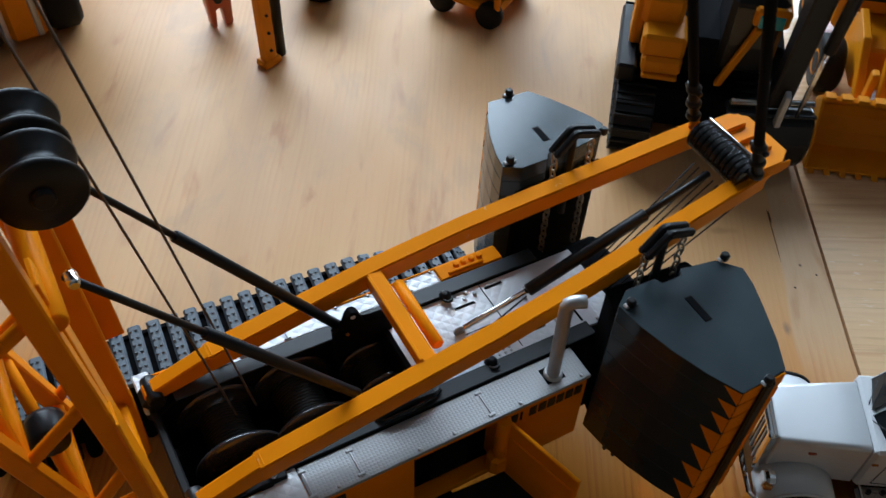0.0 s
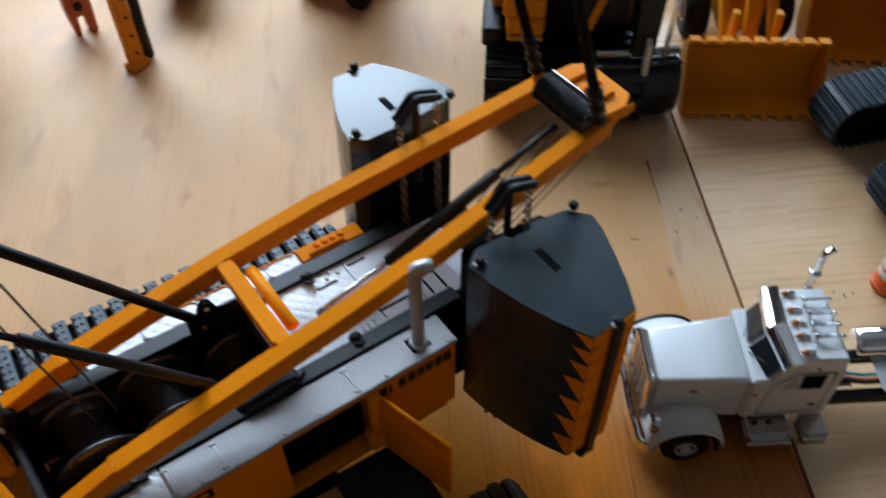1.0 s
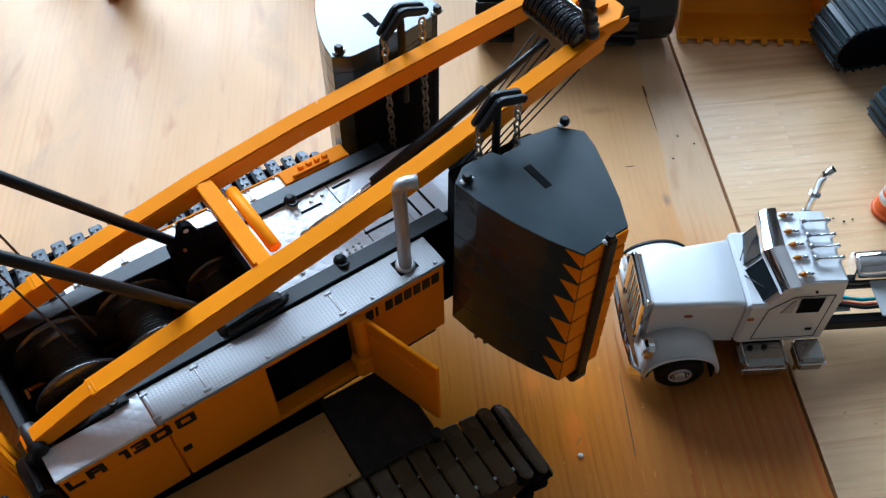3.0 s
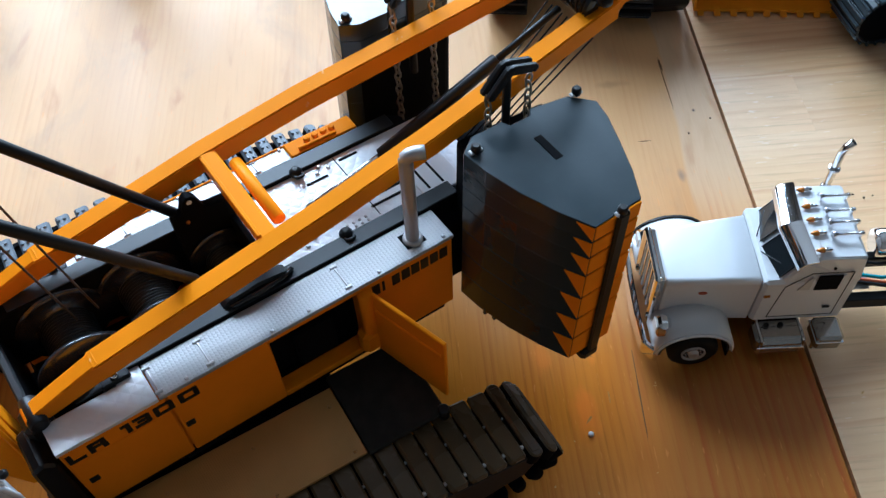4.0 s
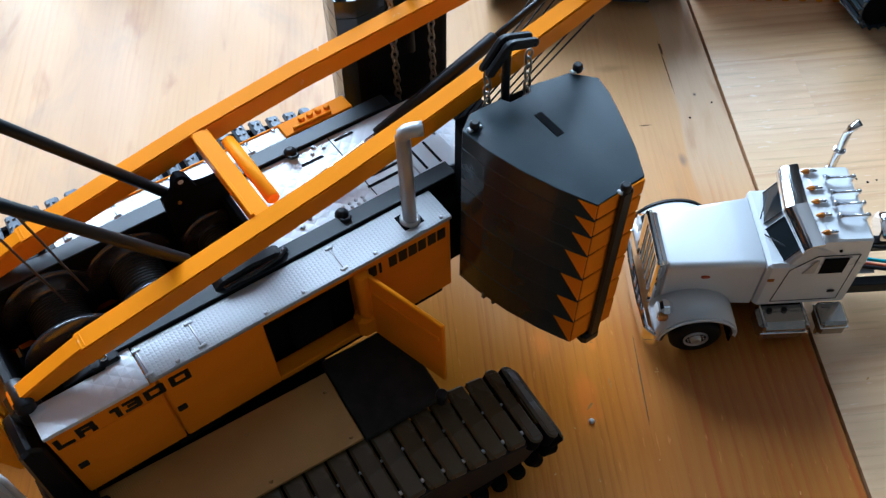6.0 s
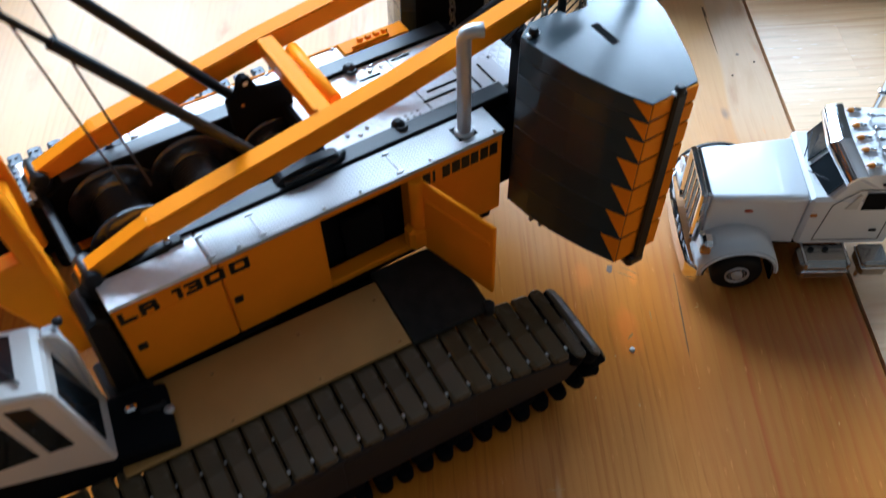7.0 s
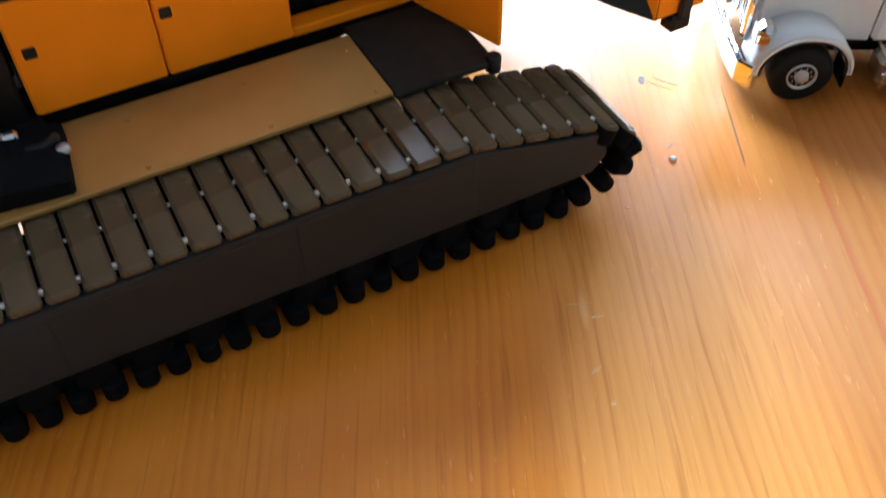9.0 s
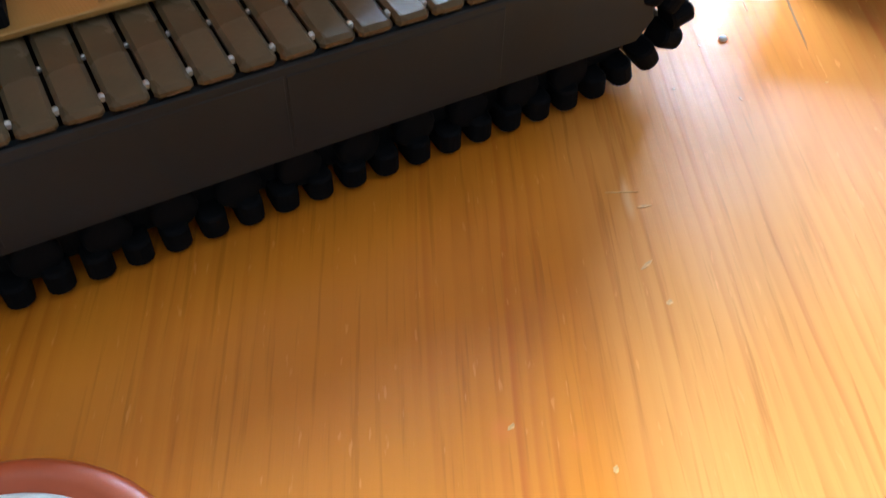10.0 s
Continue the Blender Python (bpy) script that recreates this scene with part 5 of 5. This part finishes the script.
            part("stack_guard", lathe(B(), [(0.02, 0), (0.024, 0.01), (0.024, 0.22), (0.018, 0.24)], (0.815, 0.245, 0.26), seg=14), CHROME, st)
            part("clamp", ring(B(), (0.815, 0.245, 0.60), (0, 0, 1), 0.02, 0.006), CHROME, st)
        part("chassis_rail", box(B(), 0.15, s * 0.10 - 0.022, 0.115, 2.1, s * 0.10 + 0.022, 0.175, 0.004), BLACK, t, "black chassis rail")
    part("step_plate", box(B(), 0.90, -0.075, 0.186, 1.0, 0.02, 0.194, 0.002), MESHPLATE, t, "perforated bright step plate")
    part("step_plate", box(B(), 1.12, -0.12, 0.20, 1.34, 0.06, 0.208, 0.002), MESHPLATE, t, "perforated bright step plate")
    part("engine", box(B(), 0.14, -0.12, 0.07, 0.72, 0.12, 0.19, 0.02), BLACKM, t, "dark engine under the hood")
    for k, (mt, y) in enumerate(((BLACK, 0.05), (TEAL, -0.02), (RED, -0.045), (BLACK, -0.06))):
        part("air_hose", sweep(B(), [(0.846, y, 0.27), (0.92, y + 0.01, 0.215), (1.06, y - 0.01, 0.20), (1.3, y + 0.005, 0.19)], 0.008, 8), mt, t, "thin air hose")
    part("rear_tank", lathe(B(), [(0.04, 0), (0.06, 0.008), (0.064, 0.025), (0.064, 0.26), (0.06, 0.28), (0.04, 0.29)], (1.06, 0.13, 0.225), (1, 0, 0), 28), CHROME, t, "chrome rear tank")


truck()

# ---- other models on the boards ----
def belt(bm, x0, x1, y0, y1, h, n=10):
    """A crawler belt as a ring of ribbed shoes round a rounded outline."""
    r = h / 2
    pts = [(x0 + r, 0.0)]
    for i in range(n + 1):
        a = -math.pi / 2 - math.pi * i / n
        pts.append((x0 + r + r * math.cos(a), r + r * math.sin(a)))
    for i in range(n + 1):
        a = math.pi / 2 - math.pi * i / n
        pts.append((x1 - r + r * math.cos(a), r + r * math.sin(a)))
    prism(bm, [(x, 0.012 + z * (h - 0.024) / h) for x, z in pts[1:]], y0 + 0.01, y1 - 0.01, "y")
    return bm


def shoes(parent, x0, x1, y0, y1, h, pitch, material):
    r = h / 2
    straight = x1 - x0 - 2 * r
    total = 2 * straight + 2 * math.pi * r
    count = round(total / pitch)
    bm = B()
    box(bm, -pitch * 0.44, -(y1 - y0) / 2, -0.02, pitch * 0.44, (y1 - y0) / 2, 0.0, 0.006)
    box(bm, -pitch * 0.44, -(y1 - y0) / 2, -0.004, -pitch * 0.2, (y1 - y0) / 2, 0.014, 0.004)
    mesh = shared("track_shoe", bm, material)
    for k in range(count):
        d = k * total / count
        if d < straight:
            x, z, a = x0 + r + d, h, 0.0
        elif d < straight + math.pi * r:
            a = (d - straight) / r
            x, z = x1 - r + r * math.sin(a), r + r * math.cos(a)
        elif d < 2 * straight + math.pi * r:
            x, z, a = x1 - r - (d - straight - math.pi * r), 0.0, math.pi
        else:
            a = math.pi + (d - 2 * straight - math.pi * r) / r
            x, z = x0 + r + r * math.sin(a), r + r * math.cos(a)
        base = WM[parent.parent.name]
        m = base @ Matrix.Translation(DM @ Vector((x, (y0 + y1) / 2, z + 0.015))) @ Matrix.Rotation(a, 4, "Y")
        piece("track_shoe", mesh, parent, m)


def excavator():
    """Tracked excavator, x towards its near end."""
    t = thing("excavator", (3.18, 2.83, 0), "yellow tracked excavator model with black arm and bucket", "model excavator", yaw=230)
    arm = Matrix.Translation(DM @ Vector((3.02, 2.83, 0))) @ Matrix.Rotation(radians(239), 4, "Z") @ DM   # the upper works are swung against the tracks
    for y in (-0.335, 0.335):
        b = part("crawler", belt(B(), -0.62, 0.55, y - 0.11, y + 0.11, 0.34), BLACKM, t, "black crawler with ribbed shoes")
        shoes(b, -0.62, 0.55, y - 0.11, y + 0.11, 0.34, 0.075, BLACK)
    part("car_body", box(B(), -0.35, -0.26, 0.1, 0.30, 0.26, 0.36, 0.02), BLACKM, t)
    part("upper_body", box(B(), -0.70, -0.36, 0.42, 0.20, 0.42, 0.66, 0.03), BLACKM, t, "dark upper body")
    part("side_skirt", box(B(), -0.30, -0.47, 0.38, 0.30, -0.36, 0.50, 0.015), BLACK, t)
    st = part("step_block", box(B(), 0.04, -0.34, 0.46, 0.30, -0.12, 0.57, 0.02), YELLOW, t, "yellow stepped housing")
    part("step_plate", box(B(), 0.22, -0.33, 0.44, 0.32, -0.13, 0.465, 0.008), YELLOW, st)
    part("step_block", box(B(), 0.02, -0.36, 0.56, 0.28, -0.12, 0.70, 0.02), YELLOW, t, "yellow stepped housing")
    part("engine_cover", box(B(), -0.60, -0.38, 0.66, 0.14, -0.15, 0.86, 0.03), YELLOW, t, "yellow engine cover")
    part("side_cover", box(B(), -0.10, -0.42, 0.50, 0.10, -0.35, 0.84, 0.015), YELLOW, t)
    c = part("cab", box(B(), -0.15, 0.06, 0.50, 0.24, 0.36, 0.98, 0.03), BLACK, t, "dark glazed cab with yellow pillar")
    part("cab_pillar", prism(B(), [(0.03, 0.60), (0.07, 0.60), (0.20, 1.0), (0.16, 1.0)], 0.0, 0.04, "x", 0.006), YELLOW, c, "", WM[t.name] @ DM @ Matrix.Translation((0.25, 0.045, -0.17)))
    part("cab_window", box(B(), 0.236, 0.09, 0.68, 0.246, 0.27, 0.93, 0.004), DARKGLASS, c)
    rl = part("work_lamp", box(B(), 0.10, 0.18, 0.84, 0.28, 0.37, 0.95, 0.015), YELLOW, c, "yellow lamp box")
    part("lamp_glass", box(B(), 0.275, 0.21, 0.84, 0.287, 0.34, 0.92, 0.006), TEAL, rl, "teal lamp glass")
    part("boom", prism(B(), [(-0.20, 0.58), (0.0, 0.58), (0.30, 1.45), (0.55, 1.62), (0.50, 1.70), (0.18, 1.58)], 0.34, 0.47, "y", 0.012), BLACK, t, "black boom", space=arm)
    part("stick", prism(B(), [(0.42, 1.66), (0.55, 1.62), (0.43, 0.46), (0.34, 0.44)], 0.42, 0.54, "y", 0.012), BLACK, t, "black stick", space=arm)
    part("piston_rod", rod(B(), (0.52, 0.58, 0.95), (0.46, 0.58, 0.44), 0.014, 12), CHROME, t, "bright piston rod", space=arm)
    part("piston_sleeve", rod(B(), (0.60, 0.58, 1.5), (0.517, 0.58, 0.92), 0.032, 12), BLACK, t, space=arm)
    shell = [(0.28, 0.40), (0.40, 0.42), (0.46, 0.38), (0.50, 0.25), (0.48, 0.12), (0.42, 0.03), (0.30, 0.012), (0.26, 0.02), (0.36, 0.06), (0.42, 0.13), (0.43, 0.28), (0.38, 0.36)]
    bk = part("bucket", prism(B(), shell, 0.22, 0.70, "y", 0.010), BLACK, t, "gloss black digging bucket", space=arm)
    for y in (0.225, 0.695):
        part("bucket_side", prism(B(), [(0.28, 0.40), (0.40, 0.42), (0.46, 0.38), (0.50, 0.25), (0.48, 0.12), (0.42, 0.03), (0.30, 0.014)], y - 0.008, y + 0.008, "y", 0.004), GLOSSBLACK, bk, space=arm)
    part("bucket_rim", rod(B(), (0.43, 0.215, 0.412), (0.43, 0.705, 0.412), 0.014, 10), GLOSSBLACK, bk, space=arm)
    part("bucket_shaft", rod(B(), (0.36, 0.24, 0.445), (0.36, 0.70, 0.445), 0.022, 12), STEEL, bk, space=arm)
    for k in range(4):
        part("bucket_tooth", box(B(), 0.22, 0.25 + 0.13 * k, 0.012, 0.28, 0.29 + 0.13 * k, 0.04, 0.006), BLACK, bk, space=arm)
    part("bucket_link", prism(B(), [(0.44, 0.38), (0.49, 0.38), (0.50, 0.60), (0.46, 0.62)], 0.47, 0.50, "y", 0.004), SILVER, t, "steel bucket link", space=arm)


excavator()


def loader(x, y, yaw, width, label, tall):
    """Wheel loader, x towards its bucket."""
    t = thing("wheel_loader", (x, y, 0), label, "model loader", yaw=yaw)
    w = width / 2
    prof = [(0.0, 0.012), (0.0, 0.03), (-0.20, 0.04), (-0.27, 0.10), (-0.29, 0.20), (-0.26, 0.30), (-0.16, tall), (-0.19, tall + 0.012), (-0.30, 0.31), (-0.33, 0.20), (-0.305, 0.08), (-0.22, 0.012)]
    b = part("bucket", prism(B(), prof, -w, w, "y", 0.004), YELLOW, t, "open yellow bucket with toothed lip")
    for s in (-1, 1):
        part("bucket_cheek", prism(B(), [(0.0, 0.015), (-0.22, 0.015), (-0.31, 0.09), (-0.32, 0.2), (-0.28, 0.31), (-0.17, tall + 0.01)], s * w - 0.008, s * w + 0.008, "y", 0.003), YELLOW, b)
    n = 9
    for k in range(n):
        yy = -w + 0.03 + (width - 0.06) * k / (n - 1)
        part("bucket_tooth", prism(B(), [(-0.02, 0.008), (0.035, 0.012), (-0.02, 0.034)], yy - 0.018, yy + 0.018, "y", 0.002), YELLOW, b)
        part("spill_plate", prism(B(), [(-0.155, tall - 0.005), (-0.145, tall + 0.03), (-0.20, tall + 0.03), (-0.20, tall - 0.005)], yy - 0.03, yy + 0.03, "y", 0.003), YELLOW, b)
    for s in (-1, 1):
        part("lift_arm", prism(B(), [(-0.30, 0.12), (-0.30, 0.20), (-0.62, 0.52), (-0.86, 0.56), (-0.86, 0.48), (-0.64, 0.42)], s * 0.14 - 0.025, s * 0.14 + 0.025, "y", 0.006), YELLOW, t, "yellow lift arm")
        part("arm_link", box(B(), -0.36, s * 0.12 - 0.02, 0.18, -0.30, s * 0.12 + 0.02, 0.50, 0.006), YELLOW, t)
    part("z_bar", prism(B(), [(-0.34, 0.28), (-0.40, 0.26), (-0.56, 0.55), (-0.50, 0.60)], -0.04, 0.04, "y", 0.008), YELLOW, t)
    part("tilt_rod", rod(B(), (-0.52, 0, 0.56), (-0.80, 0, 0.50), 0.018), CHROME, t)
    part("front_frame", box(B(), -1.05, -0.13, 0.14, -0.62, 0.13, 0.44, 0.02), YELLOW, t)
    part("rear_frame", box(B(), -1.75, -0.20, 0.18, -1.15, 0.20, 0.56, 0.03), YELLOW, t)
    c = part("cab", box(B(), -1.25, -0.17, 0.45, -0.95, 0.17, 0.92, 0.03), YELLOW, t)
    part("cab_glass", box(B(), -0.953, -0.14, 0.55, -0.945, 0.14, 0.88, 0.003), DARKGLASS, c)
    for wx in (-0.80, -1.48):
        for s in (-1, 1):
            wh = part("wheel", lathe(B(), [(0.08, -0.07), (0.15, -0.075), (0.18, -0.05), (0.18, 0.05), (0.15, 0.075), (0.08, 0.07)], (wx, s * 0.25, 0.18), (0, 1, 0), 28), TYRE, t, "black loader tyre")
            part("rim", lathe(B(), [(0.085, 0), (0.08, 0.074), (0.03, 0.06)], (wx, s * 0.25, 0.18), (0, s, 0), 20), YELLOW, wh)


loader(3.77, 1.83, -129, 0.78, "yellow wheel loader model with its bucket on the boards", 0.40)
loader(4.72, 1.72, -132, 0.80, "second yellow wheel loader model behind the boards' joint", 0.40)


def crawler_tractor():
    t = thing("crawler_tractor", (4.386, 0.975, 0), "tracked machine model with ribbed grey-black tracks", "model dozer", yaw=158)
    for y in (-0.316, 0.316):
        b = part("crawler", belt(B(), -0.60, 0.60, y - 0.14, y + 0.14, 0.30), BLACKM, t, "black ribbed crawler")
        shoes(b, -0.60, 0.60, y - 0.14, y + 0.14, 0.30, 0.05, CHARCOAL)
    part("body", box(B(), -0.55, -0.17, 0.12, 0.25, 0.17, 0.5, 0.04), BLACK, t, "dark body between the tracks")
    part("hood", box(B(), -0.50, -0.15, 0.5, 0.0, 0.15, 0.72, 0.04), YELLOW, t, "yellow hood")
    part("ram_guard", box(B(), 0.20, -0.06, 0.30, 0.42, 0.10, 0.40, 0.02), BLUE, t, "small bright blue guard")


crawler_tractor()


def traffic_barrel():
    t = thing("traffic_barrel", (3.40, 0.575, 0), "small orange traffic barrel with white bands", "traffic barrel")
    part("barrel_base", lathe(B(), [(0.075, 0), (0.082, 0.006), (0.080, 0.022), (0.07, 0.026)], (0, 0, 0), seg=28), CONE, t)
    body = part("barrel_body", lathe(B(), [(0.072, 0.024), (0.070, 0.03), (0.068, 0.075), (0.066, 0.078), (0.064, 0.13), (0.062, 0.133), (0.059, 0.185), (0.057, 0.188), (0.055, 0.225), (0.048, 0.232), (0.04, 0.228)], (0, 0, 0), seg=28), CONE, t)
    for z0, z1, r0, r1 in ((0.082, 0.122, 0.0685, 0.0665), (0.142, 0.178, 0.0648, 0.0618)):
        part("white_band", lathe(B(), [(r0 - 0.004, z0 - 0.001), (r0, z0), (r1, z1), (r1 - 0.004, z1 + 0.001)], (0, 0, 0), seg=28), PAPERWHITE, body, "white reflective band")


traffic_barrel()


def mast_rig():
    t = thing("drill_mast", (1.10, 4.42, 0), "yellow mast with a black hose standing upright", "model mast", yaw=20)
    part("foot", box(B(), -0.07, -0.05, 0, 0.07, 0.05, 0.05, 0.012), YELLOW, t)
    m = part("mast", box(B(), -0.045, -0.035, 0.04, 0.045, 0.035, 1.3, 0.008), YELLOW, t, "yellow square mast")
    for k in range(9):
        part("bolt", lathe(B(), [(0.012, 0), (0.008, 0.012)], (0, -0.035, 0.12 + 0.13 * k), (0, -1, 0), 8), BLACK, m)
    part("hose", sweep(B(), [(0.10, 0.0, 0.02), (0.10, 0.0, 0.3), (0.12, 0.02, 0.34), (0.12, 0.02, 0.7), (0.08, 0, 1.1)], 0.035, 10), BLACK, t, "black hose bundle")


mast_rig()


def red_post():
    t = thing("red_attachment", (0.97, 4.96, 0), "red claw-shaped attachment standing on the boards", "model part")
    part("claw", prism(B(), [(-0.06, 0), (-0.03, 0), (-0.02, 0.14), (0.02, 0.14), (0.03, 0.0), (0.08, 0.0), (0.09, 0.2), (0.06, 0.6), (-0.05, 0.6), (-0.08, 0.2)], -0.05, 0.05, "y", 0.012), RED, t)
    part("pin", rod(B(), (0, -0.07, 0.22), (0, 0.07, 0.22), 0.03), BLACK, t)


red_post()


def dump_truck():
    t = thing("dump_truck", (0.0, 5.40, 0), "yellow dump truck model with large black tyres", "model truck")
    part("bumper_frame", box(B(), -0.28, -0.12, 0.04, -0.05, 0.10, 0.40, 0.03), YELLOW, t, "yellow front frame")
    part("ladder_side", box(B(), -0.12, -0.13, 0.06, -0.08, -0.09, 0.55, 0.01), SILVER, t)
    part("cab_block", box(B(), -0.34, 0.05, 0.38, 0.30, 0.5, 0.75, 0.03), YELLOW, t)
    part("dump_body", prism(B(), [(0.0, 0.42), (1.1, 0.35), (1.2, 0.85), (-0.2, 0.90)], -0.35, 0.35, "x", 0.02), YELLOW, t, "yellow dump body")
    for y in (0.03, 1.0):
        for x in (-0.42, 0.075):
            w = part("wheel", lathe(B(), [(0.08, -0.10), (0.15, -0.11), (0.19, -0.07), (0.19, 0.07), (0.15, 0.11), (0.08, 0.10)], (x, y, 0.19), (1, 0, 0), 28), TYRE, t, "large black tyre")
            part("rim", lathe(B(), [(0.09, 0), (0.08, 0.10), (0.03, 0.08)], (x, y, 0.19), (1 if x > 0 else -1, 0, 0), 20), YELLOW, w)


dump_truck()


def small_machines():
    t = thing("forklift", (2.62, 4.35, 0), "yellow cage-fronted machine model", "model machine", yaw=-60)
    part("cage_floor", box(B(), -0.25, -0.22, 0.10, 0.25, 0.22, 0.16, 0.02), YELLOW, t)
    for x in (-0.23, 0.23):
        for y in (-0.2, 0.2):
            part("cage_post", rod(B(), (x, y, 0.12), (x, y, 0.75), 0.022), YELLOW, t)
    part("cab_body", box(B(), -0.20, -0.17, 0.16, 0.2, 0.17, 0.7, 0.04), BLACK, t, "dark cab interior")
    part("roof", box(B(), -0.27, -0.24, 0.72, 0.27, 0.24, 0.80, 0.03), YELLOW, t)
    for x in (-0.18, 0.18):
        for s in (-1, 1):
            part("wheel", lathe(B(), [(0.04, -0.04), (0.085, -0.04), (0.095, 0), (0.085, 0.04), (0.04, 0.04)], (x, s * 0.2, 0.095), (0, 1, 0), 20), TYRE, t)
    t = thing("loose_wheels", (1.72, 4.98, 0), "pair of black wheels lying on the boards", "wheels", yaw=-30)
    for y in (-0.1, 0.16):
        part("wheel", lathe(B(), [(0.08, -0.06), (0.17, -0.06), (0.19, -0.03), (0.19, 0.03), (0.17, 0.06), (0.08, 0.06)], (0, y, 0.19), (0, 1, 0), 28), TYRE, t)
    part("axle", rod(B(), (0, -0.2, 0.19), (0, 0.26, 0.19), 0.03), BLACK, t)


small_machines()


def coaster():
    t = thing("round_tin_lid", (-0.774, -0.062, 0), "red-brown round tin lid with a worn white disc", "lid")
    part("rim", lathe(B(), [(0.335, 0), (0.345, 0.01), (0.347, 0.04), (0.335, 0.052), (0.30, 0.048), (0.286, 0.036), (0.2, 0.036)], (0, 0, 0), seg=64), RED, t)
    part("label_disc", lathe(B(), [(0.278, 0.036), (0.282, 0.04), (0.27, 0.042)], (0, 0, 0), seg=48), PAPERWHITE, t, "worn white printed disc")


coaster()


def crumbs():
    c = thing("plaster_crumb", (1.355, 0.504, 0), "tiny white crumb lying on the boards", "crumb")
    part("crumb", lathe(B(), [(0.009, 0), (0.013, 0.004), (0.010, 0.010), (0.004, 0.013)], (0, 0, 0), seg=7), PAPERWHITE, c)
    rng = random.Random(4)
    for x, y in ((2.81, 1.445), (2.969, 1.455), (3.176, 0.656), (3.15, 0.70), (3.22, 0.64)):
        c = thing("dirt_crumb", (x, y, 0), "tiny dark dirt crumb lying on the boards", "crumb", group="crumbs on the boards")
        r = 0.005 + 0.004 * rng.random()
        part("crumb", lathe(B(), [(r * 0.6, 0), (r, r * 0.5), (r * 0.5, r)], (0, 0, 0), seg=6), BLACKM, c)


crumbs()


# ---- wear on the boards ----
def board_marks():
    base = bpy.data.objects["floor"]
    rng = random.Random(11)
    def blot(name, x, y, rx, ry, turn, mat, label, n=14):
        bm = B()
        pts = []
        for i in range(n):
            a, w = 2 * math.pi * i / n, 0.7 + 0.5 * rng.random()
            u, v = rx * w * math.cos(a), ry * w * math.sin(a)
            c, s = math.cos(radians(turn)), math.sin(radians(turn))
            pts.append((x + u * c - v * s, y + u * s + v * c))
        prism(bm, pts, 0.0003, 0.0012, "z")
        part(name, bm, mat, base, label, FLAT)
    blot("stain", 1.537, 0.865, 0.022, 0.014, 40, STAIN, "small grey stain")
    for x, y, l, w, az in ((1.575, 0.80, 0.05, 0.003, 118), (1.60, 0.815, 0.045, 0.003, 115), (1.394, 0.558, 0.02, 0.005, 20), (1.525, 0.587, 0.028, 0.004, 60)):
        blot("resin_mark", x, y, l, w, az, RESIN, "orange-brown resin mark")
    for x, y, l, w, az in ((2.955, 1.765, 0.20, 0.0028, 59.8), (3.035, 1.89, 0.05, 0.006, 59.4), (2.40, 0.80, 0.11, 0.003, 58), (1.62, 0.50, 0.22, 0.003, 57)):
        blot("crack", x, y, l, w, az, CRACK, "thin dark crack along the grain")
    for x, y, l, w, az in ((2.60, 1.54, 0.003, 0.03, 60),):
        blot("scratch", x, y, l, w, az, CRACK, "short dark scratch across the grain")
    for x, y, l, w, az in ((0.65, 0.012, 0.020, 0.005, 10), (0.62, -0.092, 0.008, 0.006, 0), (0.744, 0.208, 0.035, 0.002, -30), (0.759, 0.146, 0.018, 0.004, -20), (0.168, -0.152, 0.010, 0.005, 15), (0.277, -0.326, 0.008, 0.005, 40), (1.22, 0.30, 0.008, 0.003, 80), (1.10, 0.42, 0.006, 0.004, 10)):
        blot("scuff", x, y, l, w, az, SCUFF, "pale scuff in the varnish")
    for k in range(9):
        blot("scuff", 1.2 + 1.3 * rng.random(), -0.2 + 0.9 * rng.random(), 0.004 + 0.006 * rng.random(), 0.002 + 0.002 * rng.random(), 360 * rng.random(), SCUFF, "pale scuff in the varnish", 8)


board_marks()
